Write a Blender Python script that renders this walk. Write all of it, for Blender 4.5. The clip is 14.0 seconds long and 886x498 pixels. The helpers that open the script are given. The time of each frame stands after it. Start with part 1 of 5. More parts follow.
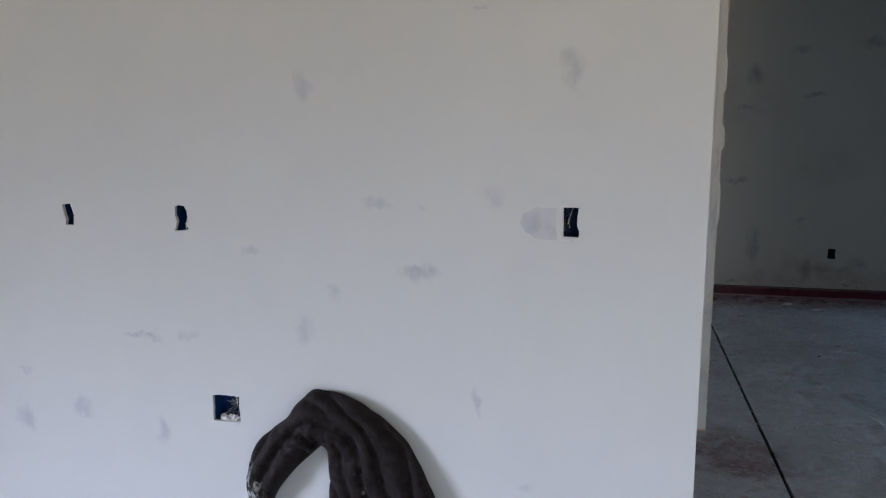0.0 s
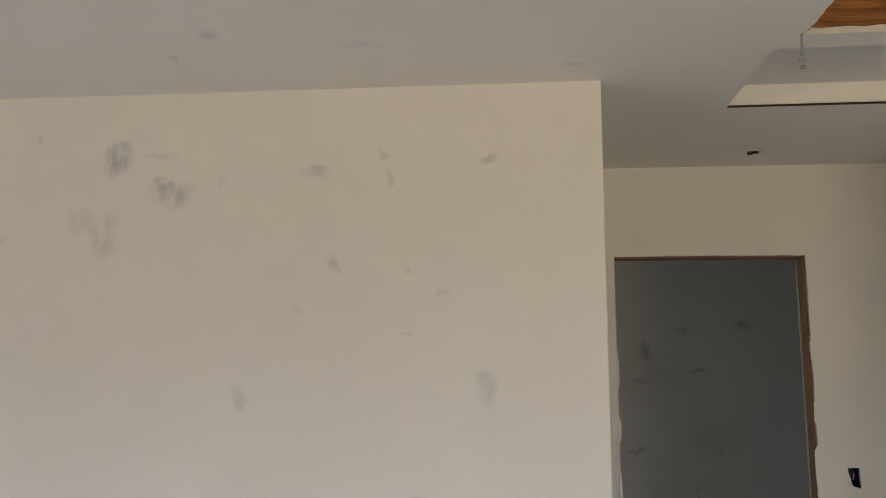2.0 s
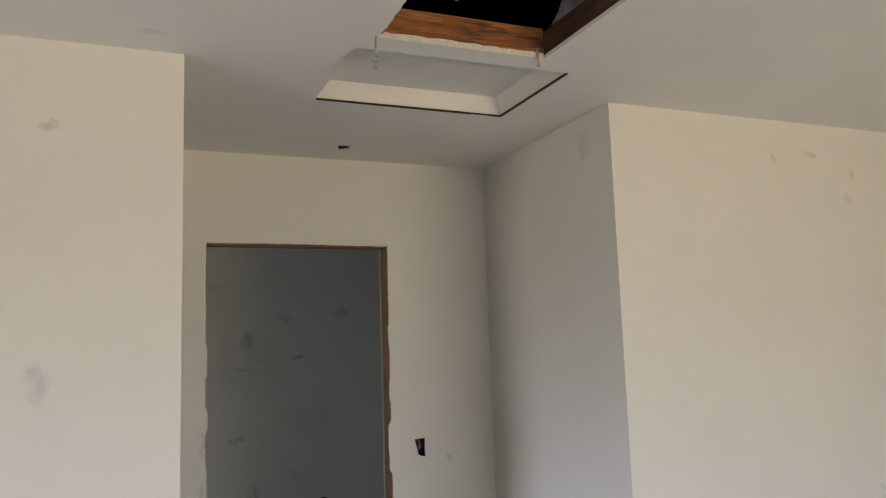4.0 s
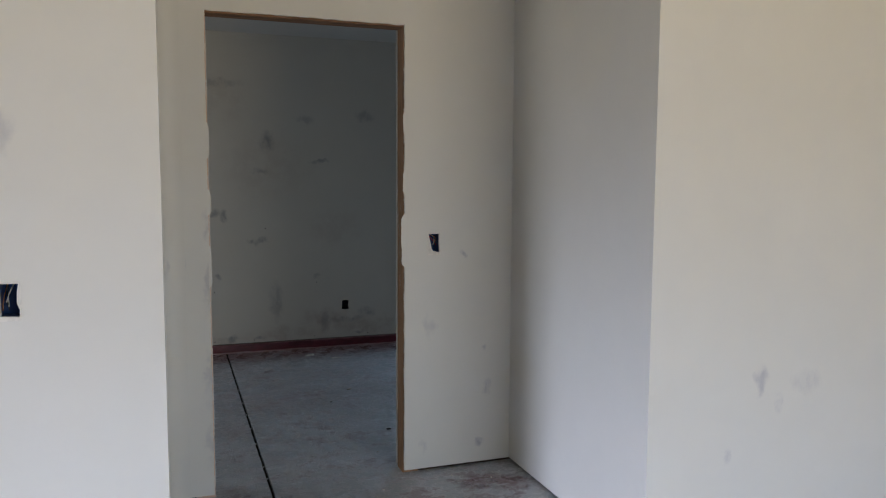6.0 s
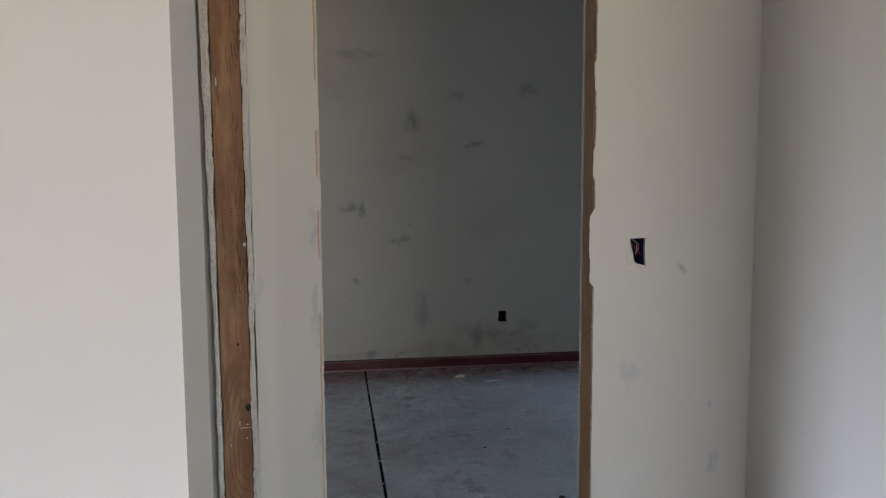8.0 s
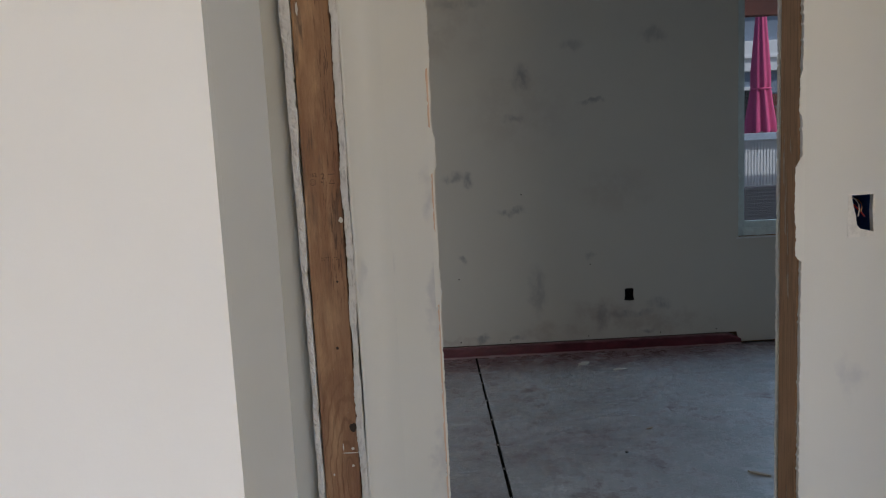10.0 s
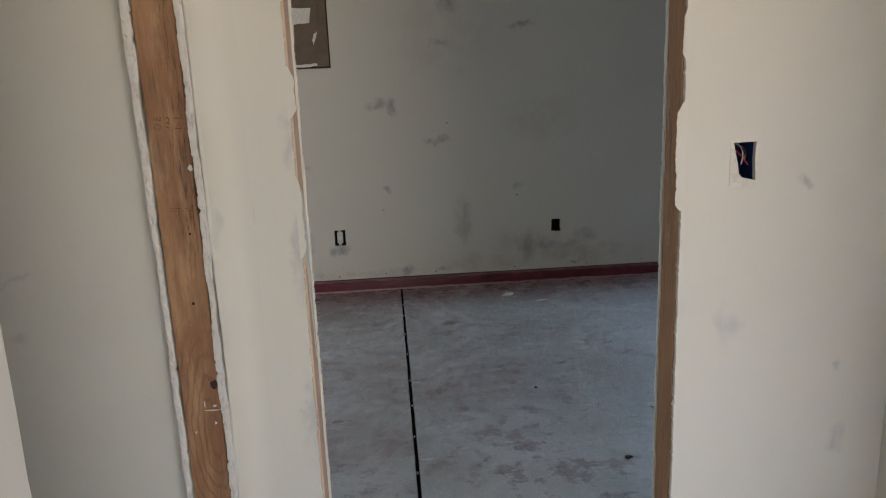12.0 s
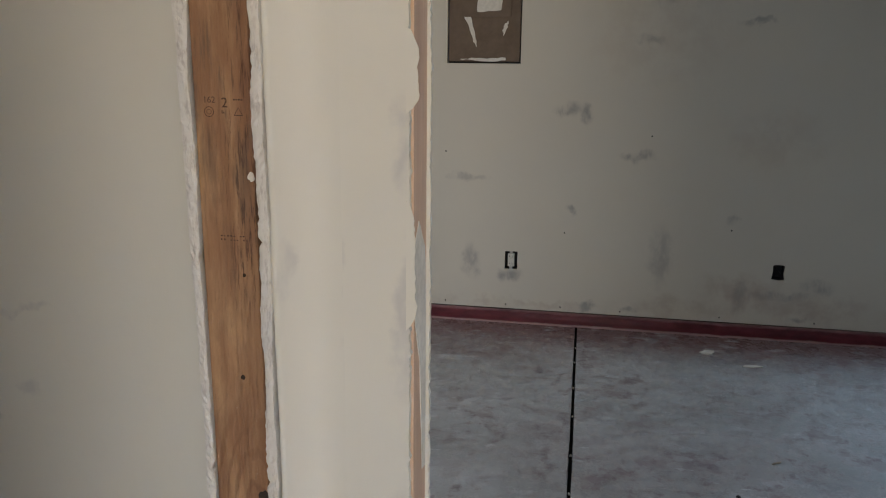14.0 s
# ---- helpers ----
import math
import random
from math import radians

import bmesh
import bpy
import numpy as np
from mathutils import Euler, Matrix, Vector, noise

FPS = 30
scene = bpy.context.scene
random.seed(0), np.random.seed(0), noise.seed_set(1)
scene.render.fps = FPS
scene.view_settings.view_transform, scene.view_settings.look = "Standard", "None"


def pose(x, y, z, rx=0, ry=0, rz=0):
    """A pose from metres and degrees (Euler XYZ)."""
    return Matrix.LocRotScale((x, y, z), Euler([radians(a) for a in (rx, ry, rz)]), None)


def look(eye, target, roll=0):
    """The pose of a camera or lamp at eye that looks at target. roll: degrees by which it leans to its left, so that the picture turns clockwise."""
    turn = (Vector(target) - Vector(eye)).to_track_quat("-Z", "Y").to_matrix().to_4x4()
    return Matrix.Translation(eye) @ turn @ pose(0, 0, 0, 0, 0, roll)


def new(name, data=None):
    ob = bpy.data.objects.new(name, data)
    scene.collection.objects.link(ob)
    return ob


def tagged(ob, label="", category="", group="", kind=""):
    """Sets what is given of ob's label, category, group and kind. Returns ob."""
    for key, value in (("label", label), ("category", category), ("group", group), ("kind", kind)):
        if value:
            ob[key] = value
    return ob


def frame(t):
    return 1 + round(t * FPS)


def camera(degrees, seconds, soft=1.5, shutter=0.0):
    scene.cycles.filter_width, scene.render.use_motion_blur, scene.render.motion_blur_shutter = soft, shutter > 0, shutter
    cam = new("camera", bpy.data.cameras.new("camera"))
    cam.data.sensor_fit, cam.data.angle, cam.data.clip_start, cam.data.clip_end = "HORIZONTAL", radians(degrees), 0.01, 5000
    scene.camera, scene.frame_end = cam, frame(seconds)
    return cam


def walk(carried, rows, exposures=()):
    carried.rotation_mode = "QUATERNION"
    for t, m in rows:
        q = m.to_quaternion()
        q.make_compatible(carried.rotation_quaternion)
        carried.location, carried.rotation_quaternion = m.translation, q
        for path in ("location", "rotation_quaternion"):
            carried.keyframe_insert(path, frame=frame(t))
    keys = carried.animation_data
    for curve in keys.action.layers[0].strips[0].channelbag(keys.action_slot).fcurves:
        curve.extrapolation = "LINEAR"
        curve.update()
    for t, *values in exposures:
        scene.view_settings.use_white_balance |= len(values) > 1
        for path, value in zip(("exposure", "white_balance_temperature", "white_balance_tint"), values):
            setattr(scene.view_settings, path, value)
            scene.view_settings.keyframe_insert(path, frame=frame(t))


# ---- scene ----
cam = camera(60.2, 14.0, soft=1.1)
PATH = [
    (0, (-0.264, -2.212, 1.386), (-0.69, -0.287, 1.048), -0.3),
    (0.5, (-0.34, -2.325, 1.377), (-0.822, -0.398, 1.136), 0.2),
    (1, (-0.387, -2.441, 1.5), (-0.932, -0.516, 1.513), 0.4),
    (1.5, (-0.324, -2.477, 1.558), (-0.769, -0.537, 1.752), 0.7),
    (2, (-0.286, -2.461, 1.601), (-0.475, -0.492, 1.895), 0.2),
    (2.5, (-0.23, -2.467, 1.613), (-0.132, -0.502, 1.976), -0.5),
    (3, (-0.183, -2.479, 1.618), (0.24, -0.563, 2.002), -1.3),
    (3.2, (-0.162, -2.455, 1.627), (0.383, -0.57, 2.01), -1.6),
    (5.3, (-0.145, -2.397, 1.459), (0.682, -0.577, 1.397), -0.2),
    (5.5, (-0.12, -2.351, 1.442), (0.679, -0.52, 1.343), 0.1),
    (6, (0.02, -2.215, 1.407), (0.692, -0.34, 1.223), 0.3),
    (6.5, (0.089, -1.987, 1.379), (0.627, -0.075, 1.149), 0.3),
    (7, (0.127, -1.729, 1.37), (0.583, 0.2, 1.1), 0.3),
    (7.5, (0.204, -1.422, 1.353), (0.597, 0.522, 1.097), 0.3),
    (8, (0.222, -1.15, 1.365), (0.507, 0.819, 1.162), -0.3),
    (8.5, (0.232, -0.946, 1.366), (0.366, 1.042, 1.19), -0.8),
    (9, (0.199, -0.82, 1.335), (0.246, 1.172, 1.161), -1.4),
    (9.2, (0.161, -0.758, 1.314), (0.207, 1.234, 1.138), -1.8),
    (11.3, (0.161, -0.496, 1.303), (0.183, 1.456, 0.87), -3.6),
    (11.5, (0.241, -0.481, 1.332), (0.283, 1.47, 0.894), -3.2),
    (12, (0.378, -0.505, 1.352), (0.511, 1.432, 0.875), -2.3),
    (12.5, (0.384, -0.433, 1.324), (0.561, 1.488, 0.795), -2.2),
    (13, (0.345, -0.297, 1.325), (0.452, 1.625, 0.781), -2.2),
    (13.5, (0.418, -0.083, 1.303), (0.348, 1.851, 0.797), -1.9),
    (14, (0.413, 0.146, 1.3), (0.065, 2.063, 0.846), 0.6),
]
walk(cam, [(t, look(eye, target, roll)) for t, eye, target, roll in PATH], [(0, -2.1, 5400, 9), (1.0, -1.93, 5800, 9), (1.5, -1.95, 5950, 9), (2.0, -1.9, 6250, 9), (3.0, -1.6, 6250, 9), (5.5, -1.75, 5650, 8), (7.5, -1.62, 5850, 9), (9, -1.52, 5750, 10), (11.5, -1.38, 6100, 10), (12, -1.0, 6150, 10), (12.5, -0.9, 6050, 10), (13, -0.9, 5950, 10), (13.5, -0.92, 6050, 10), (14, -0.95, 6250, 10)])

# ---- world, sun, daylight in the openings, fill for the far room ----
C, DY, FY, HX = 2.527, 1.18, 4.02, 1.594      # ceiling, door wall, far wall, hall side wall
XL, XR, DT = 0.180, 1.043, 2.09               # doorway: left, right, top

world = bpy.data.worlds.new("world")
scene.world = world
world.use_nodes = True
sky = world.node_tree.nodes.new("ShaderNodeTexSky")
sky.sky_type, sky.sun_disc = "NISHITA", False
sky.sun_elevation, sky.sun_rotation = radians(47.7), radians(126.9)
world.node_tree.links.new(sky.outputs[0], world.node_tree.nodes["Background"].inputs[0])
world.node_tree.nodes["Background"].inputs[1].default_value = 0.15

sun = new("sun", bpy.data.lights.new("sun", "SUN"))
sun.data.energy, sun.data.angle, sun.data.color = 5.0, radians(0.5), (1, 0.95, 0.88)
sun.matrix_world = look((16, -12, 22), (0, 0, 0))


def daylight(name, eye, target, w, h, power, color, spread):
    lamp = new(name, bpy.data.lights.new(name, "AREA"))
    d = lamp.data
    d.shape, d.size, d.size_y, d.energy, d.color, d.spread = "RECTANGLE", w, h, power, color, radians(spread)
    lamp.matrix_world = look(eye, target)
    return lamp


SKY, GROUND = (0.44, 0.70, 1.0), (1.0, 0.74, 0.41)
daylight("left_window_sky", (-7.52, -4.1, 1.40), (-2.04, -1.66, -1.2), 1.6, 1.5, 370, (0.84, 0.84, 0.98), 50)
daylight("left_window_ground", (-7.52, -4.1, 1.0), (-4, -2.5, 3.2), 1.6, 0.9, 160, (1.0, 0.77, 0.43), 95)
daylight("back_door_sky", (2.6, -5.9, 1.4), (1.7, -3.4, -0.3), 2.8, 1.8, 78, SKY, 80)
daylight("back_door_ground", (2.6, -5.9, 0.85), (1.7, -3.4, 2.6), 2.8, 1.3, 195, GROUND, 105)
daylight("far_window_sky", (2.86, 4.13, 1.45), (1.7, 2.6, 0.0), 0.72, 1.3, 13, (0.58, 0.80, 1.0), 110)
# Added fill for the far room; no window is known on that side.
daylight("far_room_fill", (-2.62, 2.7, 1.45), (0.4, 2.9, 0.2), 1.3, 1.2, 26, (1.0, 0.94, 0.87), 130)

# ---- materials ----


def base(name, color, rough=0.6, metal=0.0, spec=0.4):
    m = bpy.data.materials.new(name)
    m.use_nodes = True
    b = m.node_tree.nodes["Principled BSDF"]
    b.inputs["Base Color"].default_value = (*color, 1)
    b.inputs["Roughness"].default_value, b.inputs["Metallic"].default_value = rough, metal
    b.inputs["Specular IOR Level"].default_value = spec
    return m, m.node_tree, b


def noise_of(nt, co, scale, detail=4.0, rough=0.55, stretch=None):
    if stretch:
        mp = nt.nodes.new("ShaderNodeMapping")
        mp.inputs["Scale"].default_value = stretch
        nt.links.new(co, mp.inputs["Vector"])
        co = mp.outputs[0]
    n = nt.nodes.new("ShaderNodeTexNoise")
    n.inputs["Scale"].default_value, n.inputs["Detail"].default_value, n.inputs["Roughness"].default_value = scale, detail, rough
    nt.links.new(co, n.inputs["Vector"])
    return n.outputs["Fac"]


def ramp(nt, fac, lo, hi, a=0.0, b=1.0):
    r = nt.nodes.new("ShaderNodeMapRange")
    r.interpolation_type = "SMOOTHSTEP"
    for i, v in enumerate((lo, hi, a, b)):
        r.inputs[i + 1].default_value = v
    nt.links.new(fac, r.inputs[0])
    return r.outputs[0]


def calc(nt, op, a, b):
    m = nt.nodes.new("ShaderNodeMath")
    m.operation = op
    for i, v in enumerate((a, b)):
        if isinstance(v, (int, float)):
            m.inputs[i].default_value = v
        else:
            nt.links.new(v, m.inputs[i])
    return m.outputs[0]


def blend(nt, fac, a, b, kind="MIX"):
    m = nt.nodes.new("ShaderNodeMix")
    m.data_type, m.blend_type = "RGBA", kind
    for k, v in ((0, fac), (6, a), (7, b)):
        if isinstance(v, (int, float)):
            m.inputs[k].default_value = v
        elif isinstance(v, tuple):
            m.inputs[k].default_value = (*v, 1)
        else:
            nt.links.new(v, m.inputs[k])
    return m.outputs[2]


def coords(nt):
    return nt.nodes.new("ShaderNodeTexCoord").outputs["Object"]


def relief(nt, b, height, strength, dist=0.01):
    n = nt.nodes.new("ShaderNodeBump")
    n.inputs["Strength"].default_value, n.inputs["Distance"].default_value = strength, dist
    nt.links.new(height, n.inputs["Height"])
    nt.links.new(n.outputs[0], b.inputs["Normal"])


def marks_of(nt, co, marks, axes, wander=0.05):
    """A mask of soft, ragged marks (u, v, half width, half height, strength) in the plane of the two axes."""
    nz = nt.nodes.new("ShaderNodeTexNoise")
    nz.inputs["Scale"].default_value, nz.inputs["Detail"].default_value, nz.inputs["Roughness"].default_value = 13, 4, 0.55
    nt.links.new(co, nz.inputs["Vector"])
    sh = nt.nodes.new("ShaderNodeVectorMath")
    sh.operation = "MULTIPLY_ADD"
    sh.inputs[1].default_value, sh.inputs[2].default_value = (wander * 2,) * 3, (-wander,) * 3
    nt.links.new(nz.outputs["Color"], sh.inputs[0])
    ad = nt.nodes.new("ShaderNodeVectorMath")
    ad.operation = "ADD"
    nt.links.new(co, ad.inputs[0])
    nt.links.new(sh.outputs[0], ad.inputs[1])
    total = None
    for u, v, ru, rv, s in marks:
        inv, off = [0, 0, 0], [0, 0, 0]
        inv[axes[0]], inv[axes[1]] = 1 / (ru * 1.25), 1 / (rv * 1.25)
        off[axes[0]], off[axes[1]] = -u / (ru * 1.25), -v / (rv * 1.25)
        m = nt.nodes.new("ShaderNodeVectorMath")
        m.operation = "MULTIPLY_ADD"
        m.inputs[1].default_value, m.inputs[2].default_value = inv, off
        nt.links.new(ad.outputs[0], m.inputs[0])
        ln = nt.nodes.new("ShaderNodeVectorMath")
        ln.operation = "LENGTH"
        nt.links.new(m.outputs[0], ln.inputs[0])
        one = ramp(nt, ln.outputs["Value"], 0.25, 1.1, s, 0.0)
        total = one if total is None else calc(nt, "MAXIMUM", total, one)
    return total


def drywall(name, marks=(), axes=(0, 2), tone=(0.735, 0.727, 0.69), dark=(0.34, 0.35, 0.42), deep=0.62, dust=()):
    """Primed gypsum board: faint roller texture, uneven filler, grey rubbed marks."""
    m, nt, b = base(name, tone, 0.75, 0, 0.25)
    co = coords(nt)
    big = ramp(nt, noise_of(nt, co, 1.3, 3), 0.3, 0.7)
    mid = ramp(nt, noise_of(nt, co, 7, 5, 0.6), 0.35, 0.75)
    col = blend(nt, big, tuple(c * 0.965 for c in tone), tone)
    col = blend(nt, calc(nt, "MULTIPLY", mid, 0.07), col, (0.55, 0.55, 0.57))
    if marks:
        mask = marks_of(nt, co, marks, axes)
        streak = ramp(nt, noise_of(nt, co, 15, 6, 0.60, (1.5, 1.5, 0.7)), 0.34, 0.60, 0.28, 1.15)
        col = blend(nt, calc(nt, "MULTIPLY", calc(nt, "MULTIPLY", mask, streak), deep), col, dark)
    if dust:
        brown = calc(nt, "MULTIPLY", marks_of(nt, co, dust, axes, 0.09), ramp(nt, noise_of(nt, co, 9, 7, 0.65), 0.36, 0.62, 0.1, 1.0))
        col = blend(nt, calc(nt, "MULTIPLY", brown, 0.75), col, (0.40, 0.325, 0.285))
    nt.links.new(col, b.inputs["Base Color"])
    fine = noise_of(nt, co, 260, 2, 0.5)
    broad = noise_of(nt, co, 9, 3, 0.5)
    relief(nt, b, calc(nt, "ADD", calc(nt, "MULTIPLY", fine, 0.12), broad), 0.09, 0.012)
    return m


W1A = [
    (-1.66, 2.30, 0.054, 0.056, 1.0), (-1.46, 2.17, 0.077, 0.045, 0.9), (-1.51, 2.21, 0.026, 0.024, 0.6),
    (-2.32, 2.25, 0.037, 0.088, 0.5), (-2.23, 2.07, 0.068, 0.056, 0.5), (-2.06, 2.01, 0.029, 0.013, 0.5),
    (-1.69, 2.03, 0.058, 0.092, 0.5), (-1.77, 2.08, 0.068, 0.041, 0.3), (-0.96, 2.23, 0.048, 0.020, 0.6),
    (-0.72, 2.29, 0.021, 0.027, 0.5), (-0.70, 2.21, 0.017, 0.024, 0.4), (-0.38, 2.27, 0.024, 0.017, 0.7),
    (-0.89, 1.93, 0.021, 0.036, 0.8), (-0.63, 1.89, 0.014, 0.012, 0.6), (-0.53, 1.82, 0.027, 0.015, 0.3),
    (-1.01, 1.77, 0.028, 0.015, 0.3), (-0.64, 1.70, 0.024, 0.008, 0.5)]
W1B = [
    (-0.38, 1.52, 0.031, 0.047, 0.5), (-1.19, 1.49, 0.020, 0.038, 0.3), (-2.59, 2.14, 0.036, 0.029, 0.6),
    (-2.54, 1.47, 0.033, 0.043, 0.4), (-2.30, 1.61, 0.036, 0.027, 0.4), (-0.96, 1.13, 0.046, 0.018, 0.4),
    (-0.83, 1.11, 0.019, 0.014, 0.4), (-0.60, 1.15, 0.027, 0.033, 0.3), (-1.95, 2.37, 0.011, 0.024, 0.5),
    (-1.27, 2.21, 0.016, 0.024, 0.4), (-1.50, 2.30, 0.065, 0.013, 0.3)]
W1C = [
    (-0.83, 0.92, 0.063, 0.027, 0.7), (-1.21, 0.72, 0.031, 0.045, 0.4), (-1.11, 0.85, 0.024, 0.027, 0.4),
    (-1.79, 0.67, 0.068, 0.013, 0.6), (-1.62, 0.68, 0.033, 0.018, 0.5), (-2.26, 0.52, 0.026, 0.016, 0.6),
    (-2.28, 0.34, 0.044, 0.047, 0.5), (-2.05, 0.40, 0.043, 0.042, 0.5), (-1.74, 0.34, 0.028, 0.049, 0.5),
    (-0.65, 0.52, 0.016, 0.041, 0.5), (-1.18, 1.48, 0.018, 0.043, 0.4), 
    (-2.48, 0.26, 0.029, 0.049, 0.4), (-0.50, 0.25, 0.025, 0.015, 0.4),
    (-1.39, 0.97, 0.028, 0.014, 0.4)]
FAR1 = [
    (0.33, 1.12, 0.065, 0.040, 0.7), (0.42, 1.10, 0.035, 0.052, 0.8), (0.68, 0.90, 0.078, 0.027, 0.7),
    (0.37, 0.62, 0.030, 0.022, 0.7), (-0.14, 0.33, 0.044, 0.084, 0.6), (0.82, 0.40, 0.055, 0.153, 0.5),
    (1.22, 0.22, 0.043, 0.084, 0.7), (1.57, 0.28, 0.079, 0.042, 0.6), (1.39, 0.23, 0.168, 0.026, 0.6),
    (0.06, 0.26, 0.053, 0.042, 0.8), (0.47, 0.12, 0.047, 0.023, 0.8), (0.68, 0.11, 0.053, 0.019, 0.7),
    (-0.15, 0.77, 0.091, 0.021, 0.5), (0.70, 1.45, 0.063, 0.025, 0.6), (1.51, 0.12, 0.052, 0.019, 0.7),
    (1.16, 0.60, 0.030, 0.027, 0.5)]
FAR2 = [
    (0.76, 1.69, 0.061, 0.077, 0.8), (1.18, 1.54, 0.079, 0.017, 0.7), (1.56, 1.92, 0.079, 0.046, 0.5),
    (1.06, 1.87, 0.064, 0.031, 0.4), (0.40, 2.14, 0.175, 0.034, 0.4), (-0.18, 0.77, 0.087, 0.017, 0.5)]
RW = [
    (2.09, 0.66, 0.030, 0.047, 0.8), (2.31, 0.64, 0.064, 0.049, 0.6), (2.18, 0.55, 0.022, 0.036, 0.5),
    (2.65, 2.38, 0.044, 0.019, 0.7), (2.43, 2.36, 0.020, 0.022, 0.5), (2.86, 2.20, 0.018, 0.030, 0.4),
    (2.90, 2.31, 0.014, 0.020, 0.5), (2.89, 0.92, 0.015, 0.011, 0.5), (1.95, 0.38, 0.018, 0.033, 0.4)]
DW = [
    (1.33, 1.05, 0.014, 0.018, 0.6), (1.19, 0.70, 0.038, 0.034, 0.3), (1.45, 0.59, 0.014, 0.015, 0.4),
    (1.46, 0.39, 0.025, 0.028, 0.5), (1.16, 0.70, 0.020, 0.06, 0.3), (1.42, 0.11, 0.024, 0.020, 0.7),
    (1.14, 0.12, 0.017, 0.039, 0.4), (0.17, 0.95, 0.02, 0.12, 0.4), (0.175, 0.55, 0.018, 0.15, 0.4),
    (0.07, 1.03, 0.016, 0.04, 0.3), (0.17, 1.2, 0.02, 0.06, 0.4), (0.17, 0.25, 0.02, 0.1, 0.4),
    (-0.47, 0.92, 0.041, 0.009, 0.5), (-0.52, 0.73, 0.015, 0.011, 0.6), (-0.47, 0.78, 0.021, 0.014, 0.3)]
CE = [
    (-1.16, -0.46, 0.034, 0.033, 0.5), (-1.34, -0.31, 0.020, 0.030, 0.5), (-0.73, -0.35, 0.073, 0.037, 0.3),
    (-0.10, -0.15, 0.037, 0.020, 0.5)]

M_W1 = drywall("primed_drywall_rubbed", W1A + W1B + W1C, (0, 2))
M_D = drywall("primed_drywall_doorway", DW, (0, 2), deep=0.8)
# Far wall tone set lower than the other boards, standing in for weaker light.
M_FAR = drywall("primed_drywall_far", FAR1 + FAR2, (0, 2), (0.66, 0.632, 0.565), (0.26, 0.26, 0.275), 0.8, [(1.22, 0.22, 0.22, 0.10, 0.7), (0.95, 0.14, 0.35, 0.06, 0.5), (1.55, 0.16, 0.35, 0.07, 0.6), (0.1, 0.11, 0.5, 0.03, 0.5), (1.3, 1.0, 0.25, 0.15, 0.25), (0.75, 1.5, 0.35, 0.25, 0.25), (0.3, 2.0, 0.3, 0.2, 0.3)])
M_R = drywall("primed_drywall_side", RW, (0, 2))
M_HALL = drywall("primed_drywall_hall", [(0.21, 2.40, 0.046, 0.073, 0.4)], (1, 2))
M_CEIL = drywall("primed_drywall_ceiling", CE, (0, 1))
M_PLAIN = drywall("primed_drywall_plain")
M_PATCH = drywall("sanded_filler", [(-0.48, 1.08, 0.03, 0.03, 0.5), (-0.44, 1.06, 0.02, 0.03, 0.4)], (0, 2), (0.66, 0.65, 0.645))


def torn_edge():
    """Cut gypsum board: chalky white, scuffed grey, with crumbly relief."""
    m, nt, b = base("torn_gypsum_edge", (0.78, 0.77, 0.75), 0.85, 0, 0.2)
    co = coords(nt)
    scuff = ramp(nt, noise_of(nt, co, 1.0, 7, 0.72, (120, 120, 26)), 0.50, 0.66)
    crumb = noise_of(nt, co, 1.0, 6, 0.7, (160, 160, 60))
    col = blend(nt, calc(nt, "MULTIPLY", scuff, 0.55), (0.76, 0.745, 0.74), (0.40, 0.36, 0.37))
    nt.links.new(col, b.inputs["Base Color"])
    relief(nt, b, crumb, 0.45, 0.004)
    return m


M_RAW = torn_edge()


